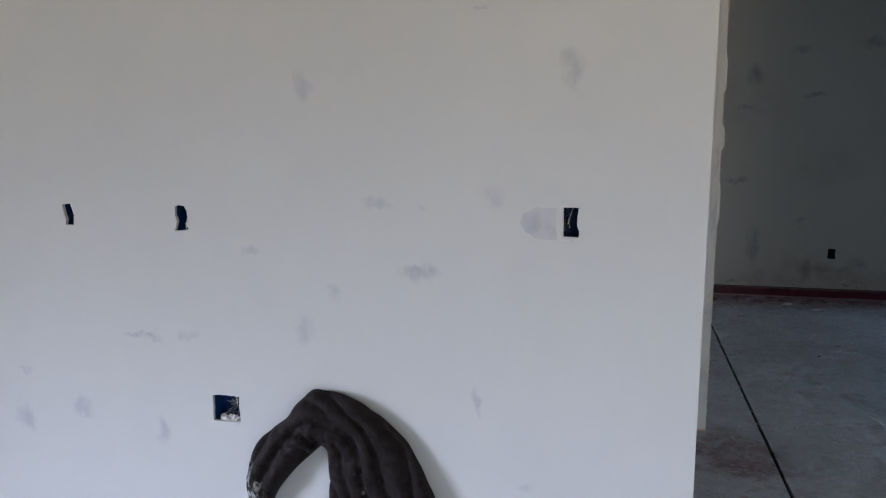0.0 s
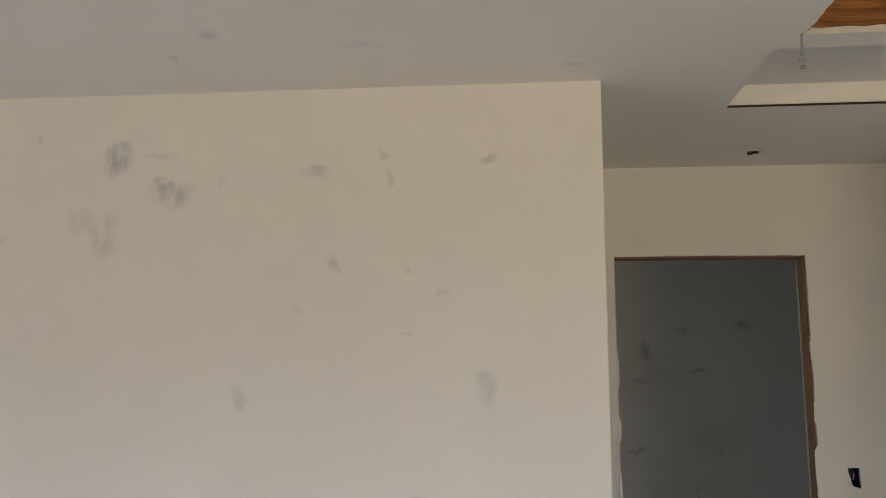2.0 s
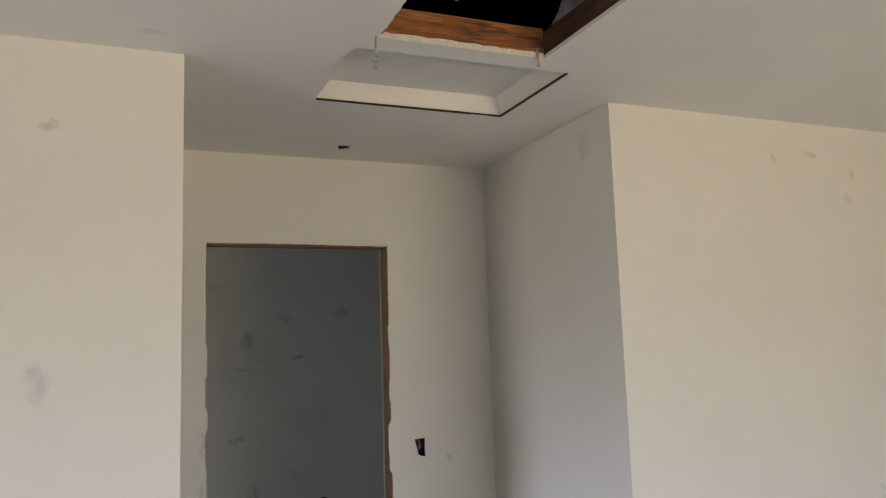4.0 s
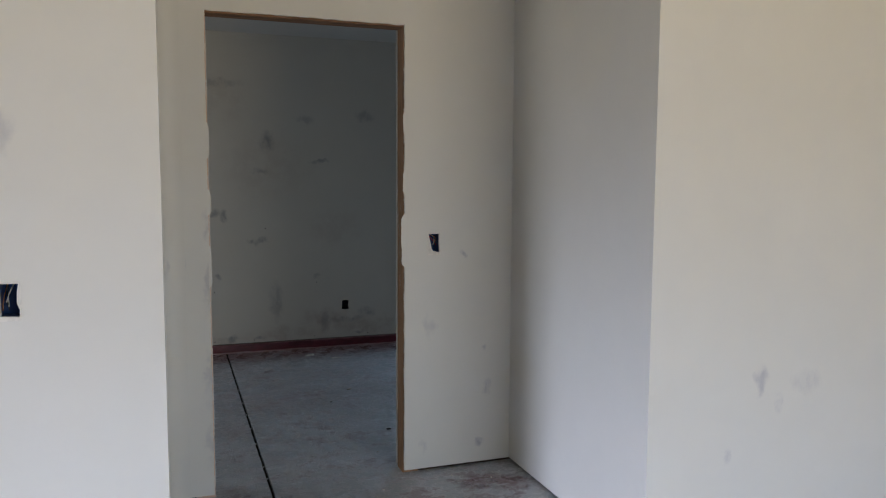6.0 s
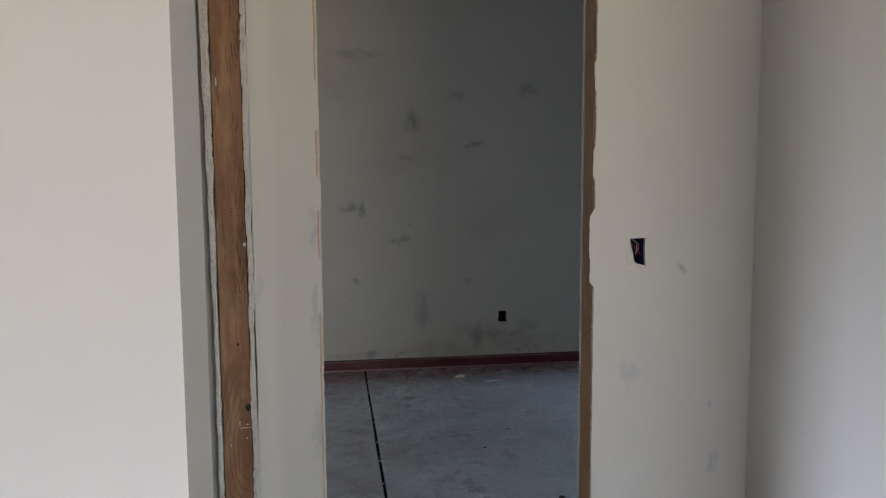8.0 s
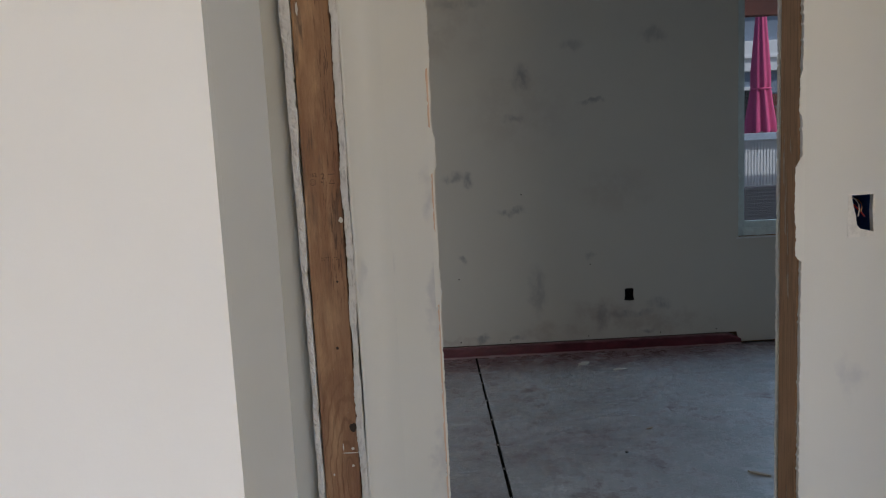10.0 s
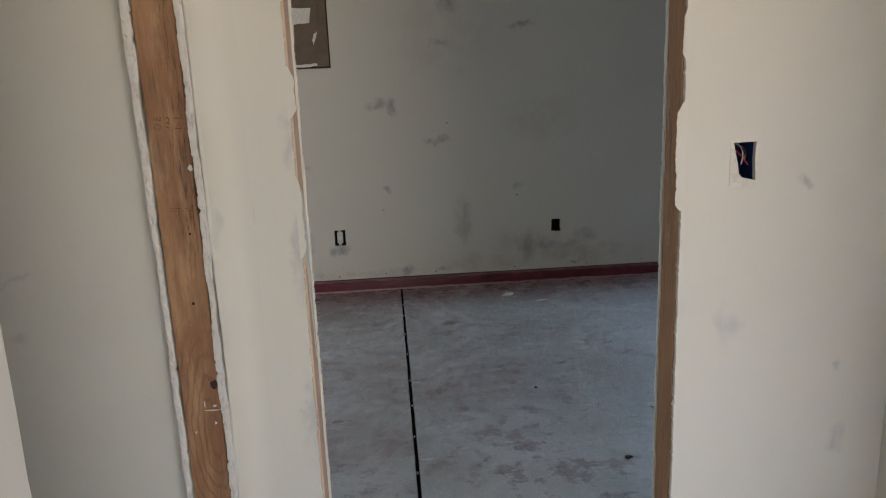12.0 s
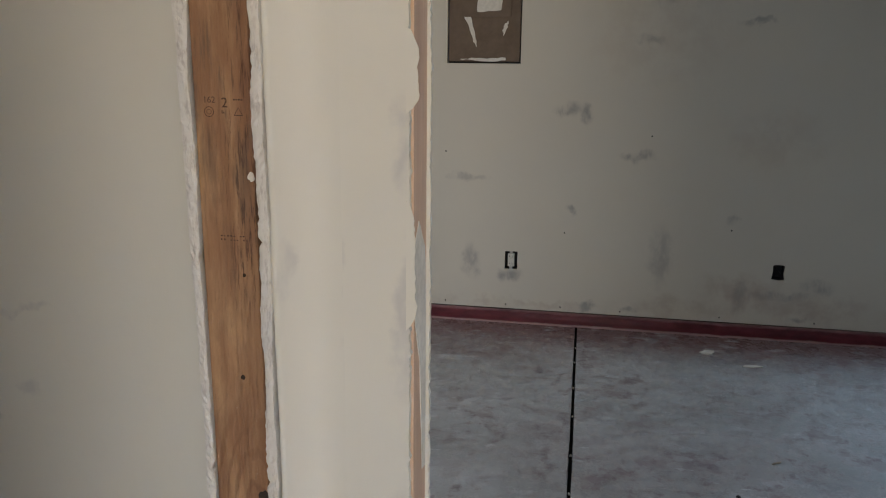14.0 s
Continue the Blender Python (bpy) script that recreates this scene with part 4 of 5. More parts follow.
# ---- electrical boxes in the wall cut-outs ----


def electrical_box(x, z, w, h, y, wires, rim=None, shell=M_BLUE, label="blue plastic electrical box with loose wires behind drywall"):
    ob = thing("electrical_box", label, "electrical box", (x, y + T, z), "electrical boxes in the walls")
    bm = bmesh.new()
    d, t = 0.068, 0.0022
    for a in ((-w / 2, -w / 2 + t, 0.001, d, -h / 2, h / 2), (w / 2 - t, w / 2, 0.001, d, -h / 2, h / 2), (-w / 2 + t, w / 2 - t, 0.001, d, -h / 2, -h / 2 + t),
              (-w / 2 + t, w / 2 - t, 0.001, d, h / 2 - t, h / 2), (-w / 2, w / 2, d, d + t, -h / 2, h / 2)):
        cuboid(bm, *a)
    part("body", bm, shell, ob)
    r = random.Random(int(1000 * x + 77 * z) % 997)
    for m in wires:
        p0, p1 = Vector((r.uniform(-0.3, 0.3) * w, d - 0.002, r.uniform(0.2, 0.45) * h)), Vector((r.uniform(-0.34, 0.34) * w, 0.006, r.uniform(-0.42, 0.1) * h))
        mid = (p0 + p1) / 2 + Vector((r.uniform(-0.35, 0.35) * w, -0.02, r.uniform(-0.3, 0.4) * h))
        pts = [p0.lerp(mid, k / 5).lerp(mid.lerp(p1, k / 5), k / 5) for k in range(6)]
        part("wire", tube(bmesh.new(), pts, 0.0016), m, ob, smooth=True)
    if rim:
        part("rim", sheet(bmesh.new(), "y", -T - 0.0012, 0.0011, [(a - x, b - z) for a, b in rim[0]], ([(a - x, b - z) for a, b in rim[1]],)), M_PLASTER, ob, "raised white filler lip")
    return ob


W_, K_, R_, B_ = M_WIREW, M_WIREK, M_WIRER, M_COPPER
electrical_box(-2.037, 1.073, 0.058, 0.096, 0, (K_, W_))
electrical_box(-1.619, 1.072, 0.064, 0.096, 0, (K_, W_))
electrical_box(-0.375, 1.087, 0.060, 0.098, 0, (W_, K_, B_, W_), (rough_rect(-0.408, -0.348, 1.032, 1.136, 0.0012, 41), rough_rect(-0.398, -0.351, 1.042, 1.131, 0.0008, 45)))
low_box = electrical_box(-1.497, 0.433, 0.108, 0.102, 0, (K_, B_, K_, W_))
rk = random.Random(44)
for k in range(7):
    bm = bmesh.new()
    bmesh.ops.create_icosphere(bm, subdivisions=2, radius=0.011, matrix=Matrix.Translation((-0.022 + 0.0085 * k + rk.uniform(-0.003, 0.003), rk.uniform(0.004, 0.016), -0.043 + rk.uniform(0, 0.006))))
    for v in bm.verts:
        v.co += v.normal * 0.007 * noise.noise(v.co * 170)
    part("filler_crumb", bm, M_PLASTER, low_box, "grey-white crumbs of plaster")
bm = bmesh.new()
for k in range(34):
    x, z = rk.uniform(0.0, 0.046), rk.uniform(-0.03, 0.03)
    tube(bm, [(x, 0.06, z), (x + rk.uniform(-0.01, 0.01), 0.03, z + rk.uniform(-0.012, 0.012)), (x + rk.uniform(-0.014, 0.01), 0.012, z + rk.uniform(-0.02, 0.02))], 0.0007, 4)
part("frayed_insulation", bm, M_BATT, low_box, "grey-brown frayed fibres")
electrical_box(1.193, 1.102, 0.058, 0.100, DY, (R_, W_, B_, R_), (rough_rect(1.157, 1.2215, 1.046, 1.150, 0.0012, 51), [(1.1645, 1.1475), (1.2175, 1.148), (1.2165, 1.11), (1.2195, 1.0575), (1.188, 1.0655), (1.1795, 1.0745), (1.1755, 1.10), (1.1705, 1.118)]))
electrical_box(1.389, 0.349, 0.066, 0.084, FY, (K_, K_), shell=M_BLACK, label="dark empty electrical box low in the far wall")

# receptacle in the far wall
outlet = thing("wall_outlet", "white duplex receptacle without cover plate in a dark cut-out", "outlet", (0.071, FY, 0.342))
bm = bmesh.new()
for a in ((-0.036, -0.034, T + 0.001, 0.07, -0.05, 0.05), (0.034, 0.036, T + 0.001, 0.07, -0.05, 0.05), (-0.034, 0.034, T + 0.001, 0.07, -0.05, -0.048), (-0.034, 0.034, T + 0.001, 0.07, 0.048, 0.05), (-0.036, 0.036, 0.07, 0.072, -0.05, 0.05)):
    cuboid(bm, *a)
part("box", bm, M_BLACK, outlet, "black box")
part("strap", block(-0.008, 0.008, 0.002, 0.004, -0.048, 0.048, bevel=0.0006), M_STEEL, outlet, "steel mounting strap")
part("yoke", block(-0.017, 0.017, 0.0005, 0.016, -0.034, 0.034, bevel=0.003), M_OUTLET, outlet, "white plastic body")
for zc in (-0.019, 0.019):
    face = part("socket", block(-0.0165, 0.0165, -0.003, 0.012, zc - 0.0145, zc + 0.0145, bevel=0.004), M_OUTLET, outlet)
    bm = bmesh.new()
    cuboid(bm, -0.0075, -0.0055, -0.0036, -0.0028, zc - 0.003, zc + 0.006)
    cuboid(bm, 0.0055, 0.0075, -0.0036, -0.0028, zc - 0.003, zc + 0.006)
    cuboid(bm, -0.0015, 0.0015, -0.0036, -0.0028, zc - 0.009, zc - 0.006)
    part("slot", bm, M_BLACK, face)

# breaker panel in the far wall
panel = thing("breaker_panel", "brown-grey steel breaker panel smeared with dried filler", "breaker panel", (-0.095, FY, 1.34))
part("tub", block(-0.182, 0.182, 0.030, 0.105, 0.0, 0.778), M_BLACK, panel, "black recess")
part("cover", block(-0.177, 0.176, 0.004, 0.029, 0.008, 0.770, bevel=0.003), M_PANEL, panel)
part("door", block(-0.13, 0.13, 0.0005, 0.0035, 0.22, 0.66, bevel=0.001), M_PANEL, panel)
smears = ([(-0.142, 0.34), (-0.10, 0.33), (-0.07, 0.22), (-0.045, 0.13), (-0.036, 0.075), (-0.052, 0.10), (-0.075, 0.17), (-0.115, 0.25)],
          [(0.09, 0.155), (0.10, 0.19), (0.118, 0.2), (0.112, 0.165), (0.096, 0.13)],
          [(-0.04, 0.242), (0.08, 0.25), (0.092, 0.33), (-0.03, 0.335)],
          [(-0.12, 0.018), (-0.04, 0.026), (0.03, 0.022), (0.105, 0.03), (0.108, 0.012), (0.02, 0.008), (-0.06, 0.012)])
for k, pts in enumerate(smears):
    r = random.Random(k)
    fine = [(a[0] + (b[0] - a[0]) * i / 4 + r.uniform(-0.003, 0.003), a[1] + (b[1] - a[1]) * i / 4 + r.uniform(-0.003, 0.003)) for a, b in zip(pts, pts[1:] + pts[:1]) for i in range(4)]
    part("filler_smear", sheet(bmesh.new(), "y", -0.0008 if k == 2 else 0.0014, 0.002, fine), M_PLASTER, panel, "dried white filler")

# ---- ceiling hatch ----
hx0, hx1, hy0, hy1 = HATCH
hatch = thing("attic_hatch", "open attic hatch framed in bare orange pine boards", "attic hatch", ((hx0 + hx1) / 2, (hy0 + hy1) / 2, C))
zt = C + T + 0.092


def hpart(name, mat_, label, *a):
    return part(name, local(block(*a, bevel=0.002), hatch), mat_, hatch, label)


zb = C + T + 0.001
hpart("joist", M_JOIST, "orange pine board with dark stains", hx0 - 0.06, hx1 - 0.001, hy1 - 0.003, hy1 + 0.035, zb, zt)
hpart("joist", M_JOISTSHADE, "pine side board with shade put into its colour", hx1, hx1 + 0.038, hy0 - 0.1, hy1 + 0.035, zb, zt - 0.012)
hpart("joist", M_JOIST, "orange pine board", hx0 - 0.001, hx1 - 0.001, hy0 - 0.042, hy0 - 0.002, zb, zt)
hpart("joist", M_JOISTSHADE, "pine side board with shade put into its colour", hx0 - 0.1, hx0 - 0.062, hy0 - 0.1, hy1 + 0.035, zb, zt)
lipm = bmesh.new()
sheet(lipm, "y", hy1 - 0.006, 0.0025, [(hx0 + 0.002, C - 0.001)] + [(hx1 - 0.004, C - 0.001)] + ragged((hx1 - 0.004, C + 0.018), (hx0 + 0.002, C + 0.020), 0.02, 0.004, 17))
part("plaster_lip", local(lipm, hatch), M_PLASTER, hatch, "white filler along the edge")


def strap(x, y, length, width, seed):
    ob = thing("hanging_strap", "clear plastic strip hanging from the attic hatch edge", "plastic strip", (x, y, C), "plastic strips at the hatch")
    r = random.Random(seed)
    bm = bmesh.new()
    rows = []
    for i in range(13):
        k = i / 12
        sway = 0.003 * math.sin(k * 5 + seed)
        rows.append([bm.verts.new(p) for p in ((-width + sway, 0.002 * math.sin(9 * k), 0.03 - k * (length + 0.03)), (width + sway, -0.002 + 0.003 * math.cos(7 * k), 0.03 - k * (length + 0.03)))])
    for a, b in zip(rows, rows[1:]):
        bm.faces.new((a[0], a[1], b[1], b[0]))
    out = bmesh.ops.extrude_face_region(bm, geom=bm.faces[:])
    bmesh.ops.translate(bm, verts=[g for g in out["geom"] if isinstance(g, bmesh.types.BMVert)], vec=(0, 0.0012, 0))
    part("strip", bm, M_STRAP, ob)
    bm = bmesh.new()
    for k in range(3):
        z = -length + 0.02 * k
        w = width * (0.9 if seed != 2 else (4.6, 5.2, 3.2)[k])
        cuboid(bm, -w, w * (1 if seed != 2 else 0.5), -0.003, 0.002, z, z + (0.003 if seed != 2 else 0.011), bevel=0.0008)
    part("fold", bm, M_STRAP, ob, "crumpled end")
    return ob


strap(hx0 + 0.022, hy0 + 0.012, 0.125, 0.0034, 1)
strap(hx0 - 0.008, hy1 - 0.012, 0.105, 0.0024, 2)
strap(hx1 - 0.03, hy1 - 0.012, 0.034, 0.004, 3)

bm = bmesh.new()
bmesh.ops.create_cube(bm, size=1)
bmesh.ops.subdivide_edges(bm, edges=bm.edges[:], cuts=22, use_grid_fill=True)
for v in bm.verts:
    p = Vector((1.52 + v.co.x * 0.7, -0.95 + v.co.y * 1.2, C + T + 0.34 + v.co.z * 0.67))
    n = noise.fractal(p * 9, 0.8, 2.0, 5)
    if v.co.z > -0.49:
        p += Vector((v.co.x, v.co.y, v.co.z)) * 0.14 * n
    v.co = Vector((max(p.x, hx1 + 0.042), p.y, p.z))
tagged(new("insulation_batt", meshed("insulation_batt", bm, M_BATT, True)), "grey fibre insulation batt lying in the attic", "insulation")

tx0, tx1, ty0, ty1 = TRAY
tray = thing("ceiling_recess", "shallow white boxed recess in the ceiling with dark rim gaps", "ceiling recess", ((tx0 + tx1) / 2, (ty0 + ty1) / 2, C))
TZ = C + 0.076
g = 0.004
part("top", local(block(tx0 + 0.03, tx1 - 0.03, ty0 + 0.001, ty1 - 0.02, TZ, TZ + 0.012), tray), M_PLAIN, tray)


def slope(a, b, c, d):
    bm = bmesh.new()
    vs = [bm.verts.new(p) for p in (a, b, c, d)]
    f = bm.faces.new(vs)
    n = (Vector(b) - Vector(a)).cross(Vector(d) - Vector(a)).normalized()
    out = bmesh.ops.extrude_face_region(bm, geom=[f])
    mid = Vector((0.877, 0.05, C + 0.03))
    s = -1 if n.dot(mid - Vector(a)) > 0 else 1
    bmesh.ops.translate(bm, verts=[q for q in out["geom"] if isinstance(q, bmesh.types.BMVert)], vec=n * 0.012 * s)
    return bm


z0 = C + 0.006
part("side", local(slope((tx0 + g, ty1 - g, z0), (tx1 - g, ty1 - g, z0), (tx1 - 0.03, ty1 - 0.02, TZ), (tx0 + 0.03, ty1 - 0.02, TZ)), tray), M_PLAIN, tray)
part("side", local(slope((tx1 - g, ty1 - g, z0), (tx1 - g, ty0 + g, z0), (tx1 - 0.03, ty0 + 0.002, TZ), (tx1 - 0.03, ty1 - 0.02, TZ)), tray), M_PLAIN, tray)
part("side", local(slope((tx0 + g, ty0 + g, z0), (tx0 + g, ty1 - g, z0), (tx0 + 0.03, ty1 - 0.02, TZ), (tx0 + 0.03, ty0 + 0.002, TZ)), tray), M_PLAIN, tray)
part("side", local(slope((tx1 - g, ty0 + g, z0), (tx0 + g, ty0 + g, z0), (tx0 + 0.03, ty0 + 0.001, TZ), (tx1 - 0.03, ty0 + 0.001, TZ)), tray), M_PLAIN, tray)
# Black strips added along the rim for the dark of its gaps.
bm = bmesh.new()
cuboid(bm, tx0 + 0.002, tx1 - 0.002, ty1 - 0.010, ty1 - 0.001, C - 0.002, C + 0.004)
cuboid(bm, tx1 - 0.010, tx1 - 0.001, ty0 + 0.002, ty1 - 0.011, C - 0.002, C + 0.004)
part("rim_gap_line", local(bm, tray), M_BLACK, tray, "dark crumbled rim line")
bm = bmesh.new()
for x in (tx1 - 0.14, tx1 - 0.11, tx1 - 0.085):
    cuboid(bm, x, x + 0.018, ty1 - 0.009, ty1 - 0.001, C - 0.0032, C - 0.0022)
part("filler_smear", local(bm, tray), M_PLASTER, tray, "white filler crumbs")

lamp_box = thing("ceiling_box", "round blue plastic lamp box set in the ceiling", "electrical box", (-0.393, -0.815, C))
bm = bmesh.new()
n = 20
ring = [[bm.verts.new((rr * math.cos(2 * math.pi * k / n), rr * math.sin(2 * math.pi * k / n), z)) for k in range(n)] for rr, z in ((0.0515, 0.001), (0.0515, 0.05), (0.047, 0.052), (0.047, 0.048), (0.0495, 0.046), (0.0495, 0.001))]
for a, b in zip(ring, ring[1:] + ring[:1]):
    for k in range(n):
        bm.faces.new((a[k], a[(k + 1) % n], b[(k + 1) % n], b[k]))
bm.faces.new(ring[2])
part("body", bm, M_BLUESHADE, lamp_box)
for k, m in enumerate((W_, K_, B_)):
    pts = [(0.01 * k - 0.01, 0.005 * k, 0.048), (0.02 * k - 0.02, 0.01, 0.03), (0.012 * k - 0.02, -0.015, 0.015), (0.014 * k - 0.01, -0.02 + 0.01 * k, 0.02)]
    part("wire", tube(bmesh.new(), pts, 0.0017), m, lamp_box, smooth=True)

# Black tubes added in the ceiling hole so that it reads dark.
cable = thing("dark_hole_plug", "short black tubes added to darken a ceiling hole", "cable", (0.768, 0.95, C))
part("black_stub", tube(bmesh.new(), [(0.0, 0.0, 0.06), (0.001, 0.001, 0.012), (-0.006, -0.006, -0.004), (-0.024, -0.012, -0.007)], 0.0065, 8), M_BLACK, cable, smooth=True)
part("black_stub", tube(bmesh.new(), [(0.012, 0.004, 0.06), (0.013, 0.002, 0.010), (0.010, -0.010, -0.003), (-0.004, -0.020, -0.005)], 0.0055, 8), M_WIREK, cable, smooth=True)

# ---- jacket against the wall ----


def cloth_mat():
    m, nt, b = base("black_brown_fleece", (0.02, 0.017, 0.016), 0.62, 0, 0.14)
    co = coords(nt)
    n = noise_of(nt, co, 45, 6, 0.7)
    col = blend(nt, ramp(nt, n, 0.3, 0.7), (0.009, 0.0066, 0.0060), (0.026, 0.0185, 0.0168))
    mk = marks_of(nt, co, [(-1.408, 0.240, 0.016, 0.09, 0.9), (-1.392, 0.165, 0.034, 0.022, 0.9), (-1.366, 0.198, 0.014, 0.03, 0.8), (-1.0, 0.235, 0.006, 0.012, 0.7), (-1.26, 0.345, 0.005, 0.01, 0.8)], (0, 2), 0.03)
    flakes = ramp(nt, noise_of(nt, co, 48, 5, 0.7, (1.6, 1, 0.7)), 0.44, 0.58)
    col = blend(nt, calc(nt, "MULTIPLY", mk, flakes), col, (0.5, 0.49, 0.47))
    specks = ramp(nt, noise_of(nt, co, 95, 2, 0.5), 0.76, 0.79)
    col = blend(nt, calc(nt, "MULTIPLY", specks, 0.5), col, (0.45, 0.44, 0.42))
    nt.links.new(col, b.inputs["Base Color"])
    b.inputs["Sheen Weight"].default_value, b.inputs["Sheen Roughness"].default_value = 0.01, 0.5
    relief(nt, b, calc(nt, "ADD", noise_of(nt, co, 220, 3, 0.6), calc(nt, "MULTIPLY", noise_of(nt, co, 14, 4, 0.6, (1.6, 1, 0.7)), 4.0)), 0.6, 0.004)
    return m


def jacket(first, last):
    """The rings of the garment from first to last: cuff at 0, shoulder at 72, hem at 170."""
    outer = [(-1.384, 0.112), (-1.415, 0.147), (-1.415, 0.241), (-1.365, 0.349), (-1.273, 0.427), (-1.168, 0.53), (-1.021, 0.502), (-0.882, 0.397), (-0.79, 0.23), (-0.725, 0.067), (-0.698, 0.004)]
    inner = [(-1.362, 0.11), (-1.334, 0.128), (-1.31, 0.175), (-1.247, 0.255), (-1.186, 0.316), (-1.151, 0.347), (-1.13, 0.329), (-1.127, 0.258), (-1.128, 0.187), (-1.128, 0.056), (-1.134, 0.004)]
    depth = [0.02, 0.032, 0.036, 0.038, 0.04, 0.042, 0.043, 0.044, 0.046, 0.05, 0.06]
    ys = [-0.024, -0.024, -0.025, -0.025, -0.025, -0.025, -0.025, -0.025, -0.026, -0.028, -0.03]

    def at(seq, s):
        i = min(int(s), len(seq) - 2)
        f = s - i
        p = [seq[max(0, min(len(seq) - 1, i + k))] for k in (-1, 0, 1, 2)]
        c = (2 * p[1], p[2] - p[0], 2 * p[0] - 5 * p[1] + 4 * p[2] - p[3], -p[0] + 3 * p[1] - 3 * p[2] + p[3])
        return 0.5 * (c[0] + f * (c[1] + f * (c[2] + f * c[3])))
    bm = bmesh.new()
    rings, steps, sides = [], 170, 110
    for i in range(first, last + 1):
        s = 10 * i / steps
        ox, oz, ix, iz = at([p[0] for p in outer], s), at([p[1] for p in outer], s), at([p[0] for p in inner], s), at([p[1] for p in inner], s)
        d, y = at(depth, s), at(ys, s)
        mx, mz, hx, hz = (ox + ix) / 2, (oz + iz) / 2, (ox - ix) / 2, (oz - iz) / 2
        size = math.hypot(hx, hz)
        ring = []
        for k in range(sides):
            a = 2 * math.pi * k / sides
            across = math.copysign(abs(math.cos(a)) ** 0.85, math.cos(a))
            u = across * size
            drift = noise.noise(Vector((s * 0.7, u * 7, 3))) * 2.4 + 0.9 * math.sin(s * 1.1)
            ridge = 2 * abs(math.sin(u * 44 + drift)) ** 0.8 - 1
            bunch = math.exp(-((s - 4.6) / 0.9) ** 2)
            cross = 2 * abs(math.sin(s * 3.6 + u * 22 + noise.noise(Vector((u * 14, s, 8))) * 2)) ** 0.75 - 1
            lump = noise.noise(Vector((u * 11, s * 1.6, 2))) + 0.5 * noise.noise(Vector((u * 25, s * 4, 6)))
            peak = math.exp(-((s - 5.0) / 0.22) ** 2)
            fold = 0.011 * ridge + 0.011 * bunch * cross + 0.011 * lump
            front = max(0.0, math.sin(a)) ** 0.5
            wob = 1 + (0.05 * noise.noise(Vector((s * 2.6, math.cos(a) * 2, 5))) if across > 0 else 0) + 0.02 * ridge * (1 - front)
            ring.append(bm.verts.new((mx + hx * across * wob, y - d * math.sin(a) * (1.0 if math.sin(a) > 0 else 0.35) - fold * front, max(0.003, mz + hz * across * wob + 0.35 * fold * front + 0.005 * peak * max(0.0, across)))))
        rings.append(ring)
    for a, b in zip(rings, rings[1:]):
        for k in range(sides):
            bm.faces.new((a[k], a[(k + 1) % sides], b[(k + 1) % sides], b[k]))
    bm.faces.new(rings[0])
    bm.faces.new(rings[-1])
    return bm


M_FLEECE = cloth_mat()
coat = tagged(new("jacket", meshed("jacket", jacket(72, 170), M_FLEECE, True)), "black-brown fleece jacket with white paint smears slumped by the wall", "jacket")
part("sleeve", jacket(0, 72), M_FLEECE, coat, "bunched sleeve with white paint on its cuff", True)

# ---- window of the far room ----
win = thing("window_1", "grey-green vinyl window looking onto a patio", "window", ((WX0 + WX1) / 2, FY + 0.07, WZ0))
win["kind"] = "structure"
ya, yb = FY + 0.018, FY + 0.085
wp = lambda nm, *a: part(nm, local(block(*a, bevel=0.003), win), M_VINYL, win)
wp("window_frame", WX0 + 0.004, WX0 + 0.034, ya, yb, WZ0 + 0.004, WZ1 - 0.004)
wp("window_frame", WX1 - 0.034, WX1 - 0.004, ya, yb, WZ0 + 0.004, WZ1 - 0.004)
wp("window_frame", WX0 + 0.035, WX1 - 0.035, ya, yb, WZ0 + 0.004, WZ0 + 0.050)
wp("window_frame", WX0 + 0.035, WX1 - 0.035, ya, yb, WZ1 - 0.060, WZ1 - 0.004)
yc, yd = FY + 0.036, FY + 0.070
xm = (WX0 + WX1) / 2
for a0, a1 in ((WX0 + 0.035, xm - 0.012), (xm + 0.012, WX1 - 0.035)):
    wp("sash", a0, a0 + 0.018, yc, yd, WZ0 + 0.051, WZ1 - 0.061)
    wp("sash", a1 - 0.018, a1, yc, yd, WZ0 + 0.051, WZ1 - 0.061)
    wp("sash", a0 + 0.019, a1 - 0.019, yc, yd, WZ0 + 0.051, WZ0 + 0.092)
    wp("sash", a0 + 0.019, a1 - 0.019, yc, yd, WZ1 - 0.098, WZ1 - 0.061)
    pane = part("pane", local(block(a0 + 0.019, a1 - 0.019, FY + 0.052, FY + 0.056, WZ0 + 0.093, WZ1 - 0.099), win), M_GLASS, win, "clear glass pane")
    pane.visible_shadow = False
wp("mullion", xm - 0.011, xm + 0.011, ya, yb, WZ0 + 0.051, WZ1 - 0.061)
part("window_sill", local(block(WX0 - 0.012, WX1 + 0.01, FY - 0.006, FY - 0.001, WZ0 - 0.010, WZ0 - 0.002, bevel=0.001), win), M_RAW, win, "white filler edge under the window")

# ---- patio beyond the window ----
structure("ground", block(-300, 300, -300, 300, -0.4, -0.13), M_GROUND, "dry patio ground reaching far off", "ground")

fence = thing("panel_fence", "white ribbed panel fence with a blue-grey top rail", "fence", (4.6, 7.0, -0.13))
part("rail", local(block(2.2, 7.0, 6.94, 7.06, 1.225, 1.295, bevel=0.006), fence), M_RAIL, fence, "blue-grey top rail")
part("rail", local(block(2.2, 7.0, 6.95, 7.05, 0.46, 0.535, bevel=0.006), fence), M_RAIL, fence, "blue-grey lower rail")
for k in range(7):
    part("post", local(block(2.2 + 0.79 * k, 2.26 + 0.79 * k, 6.96, 7.04, -0.13, 1.224, bevel=0.004), fence), M_RAIL, fence)
rib = None
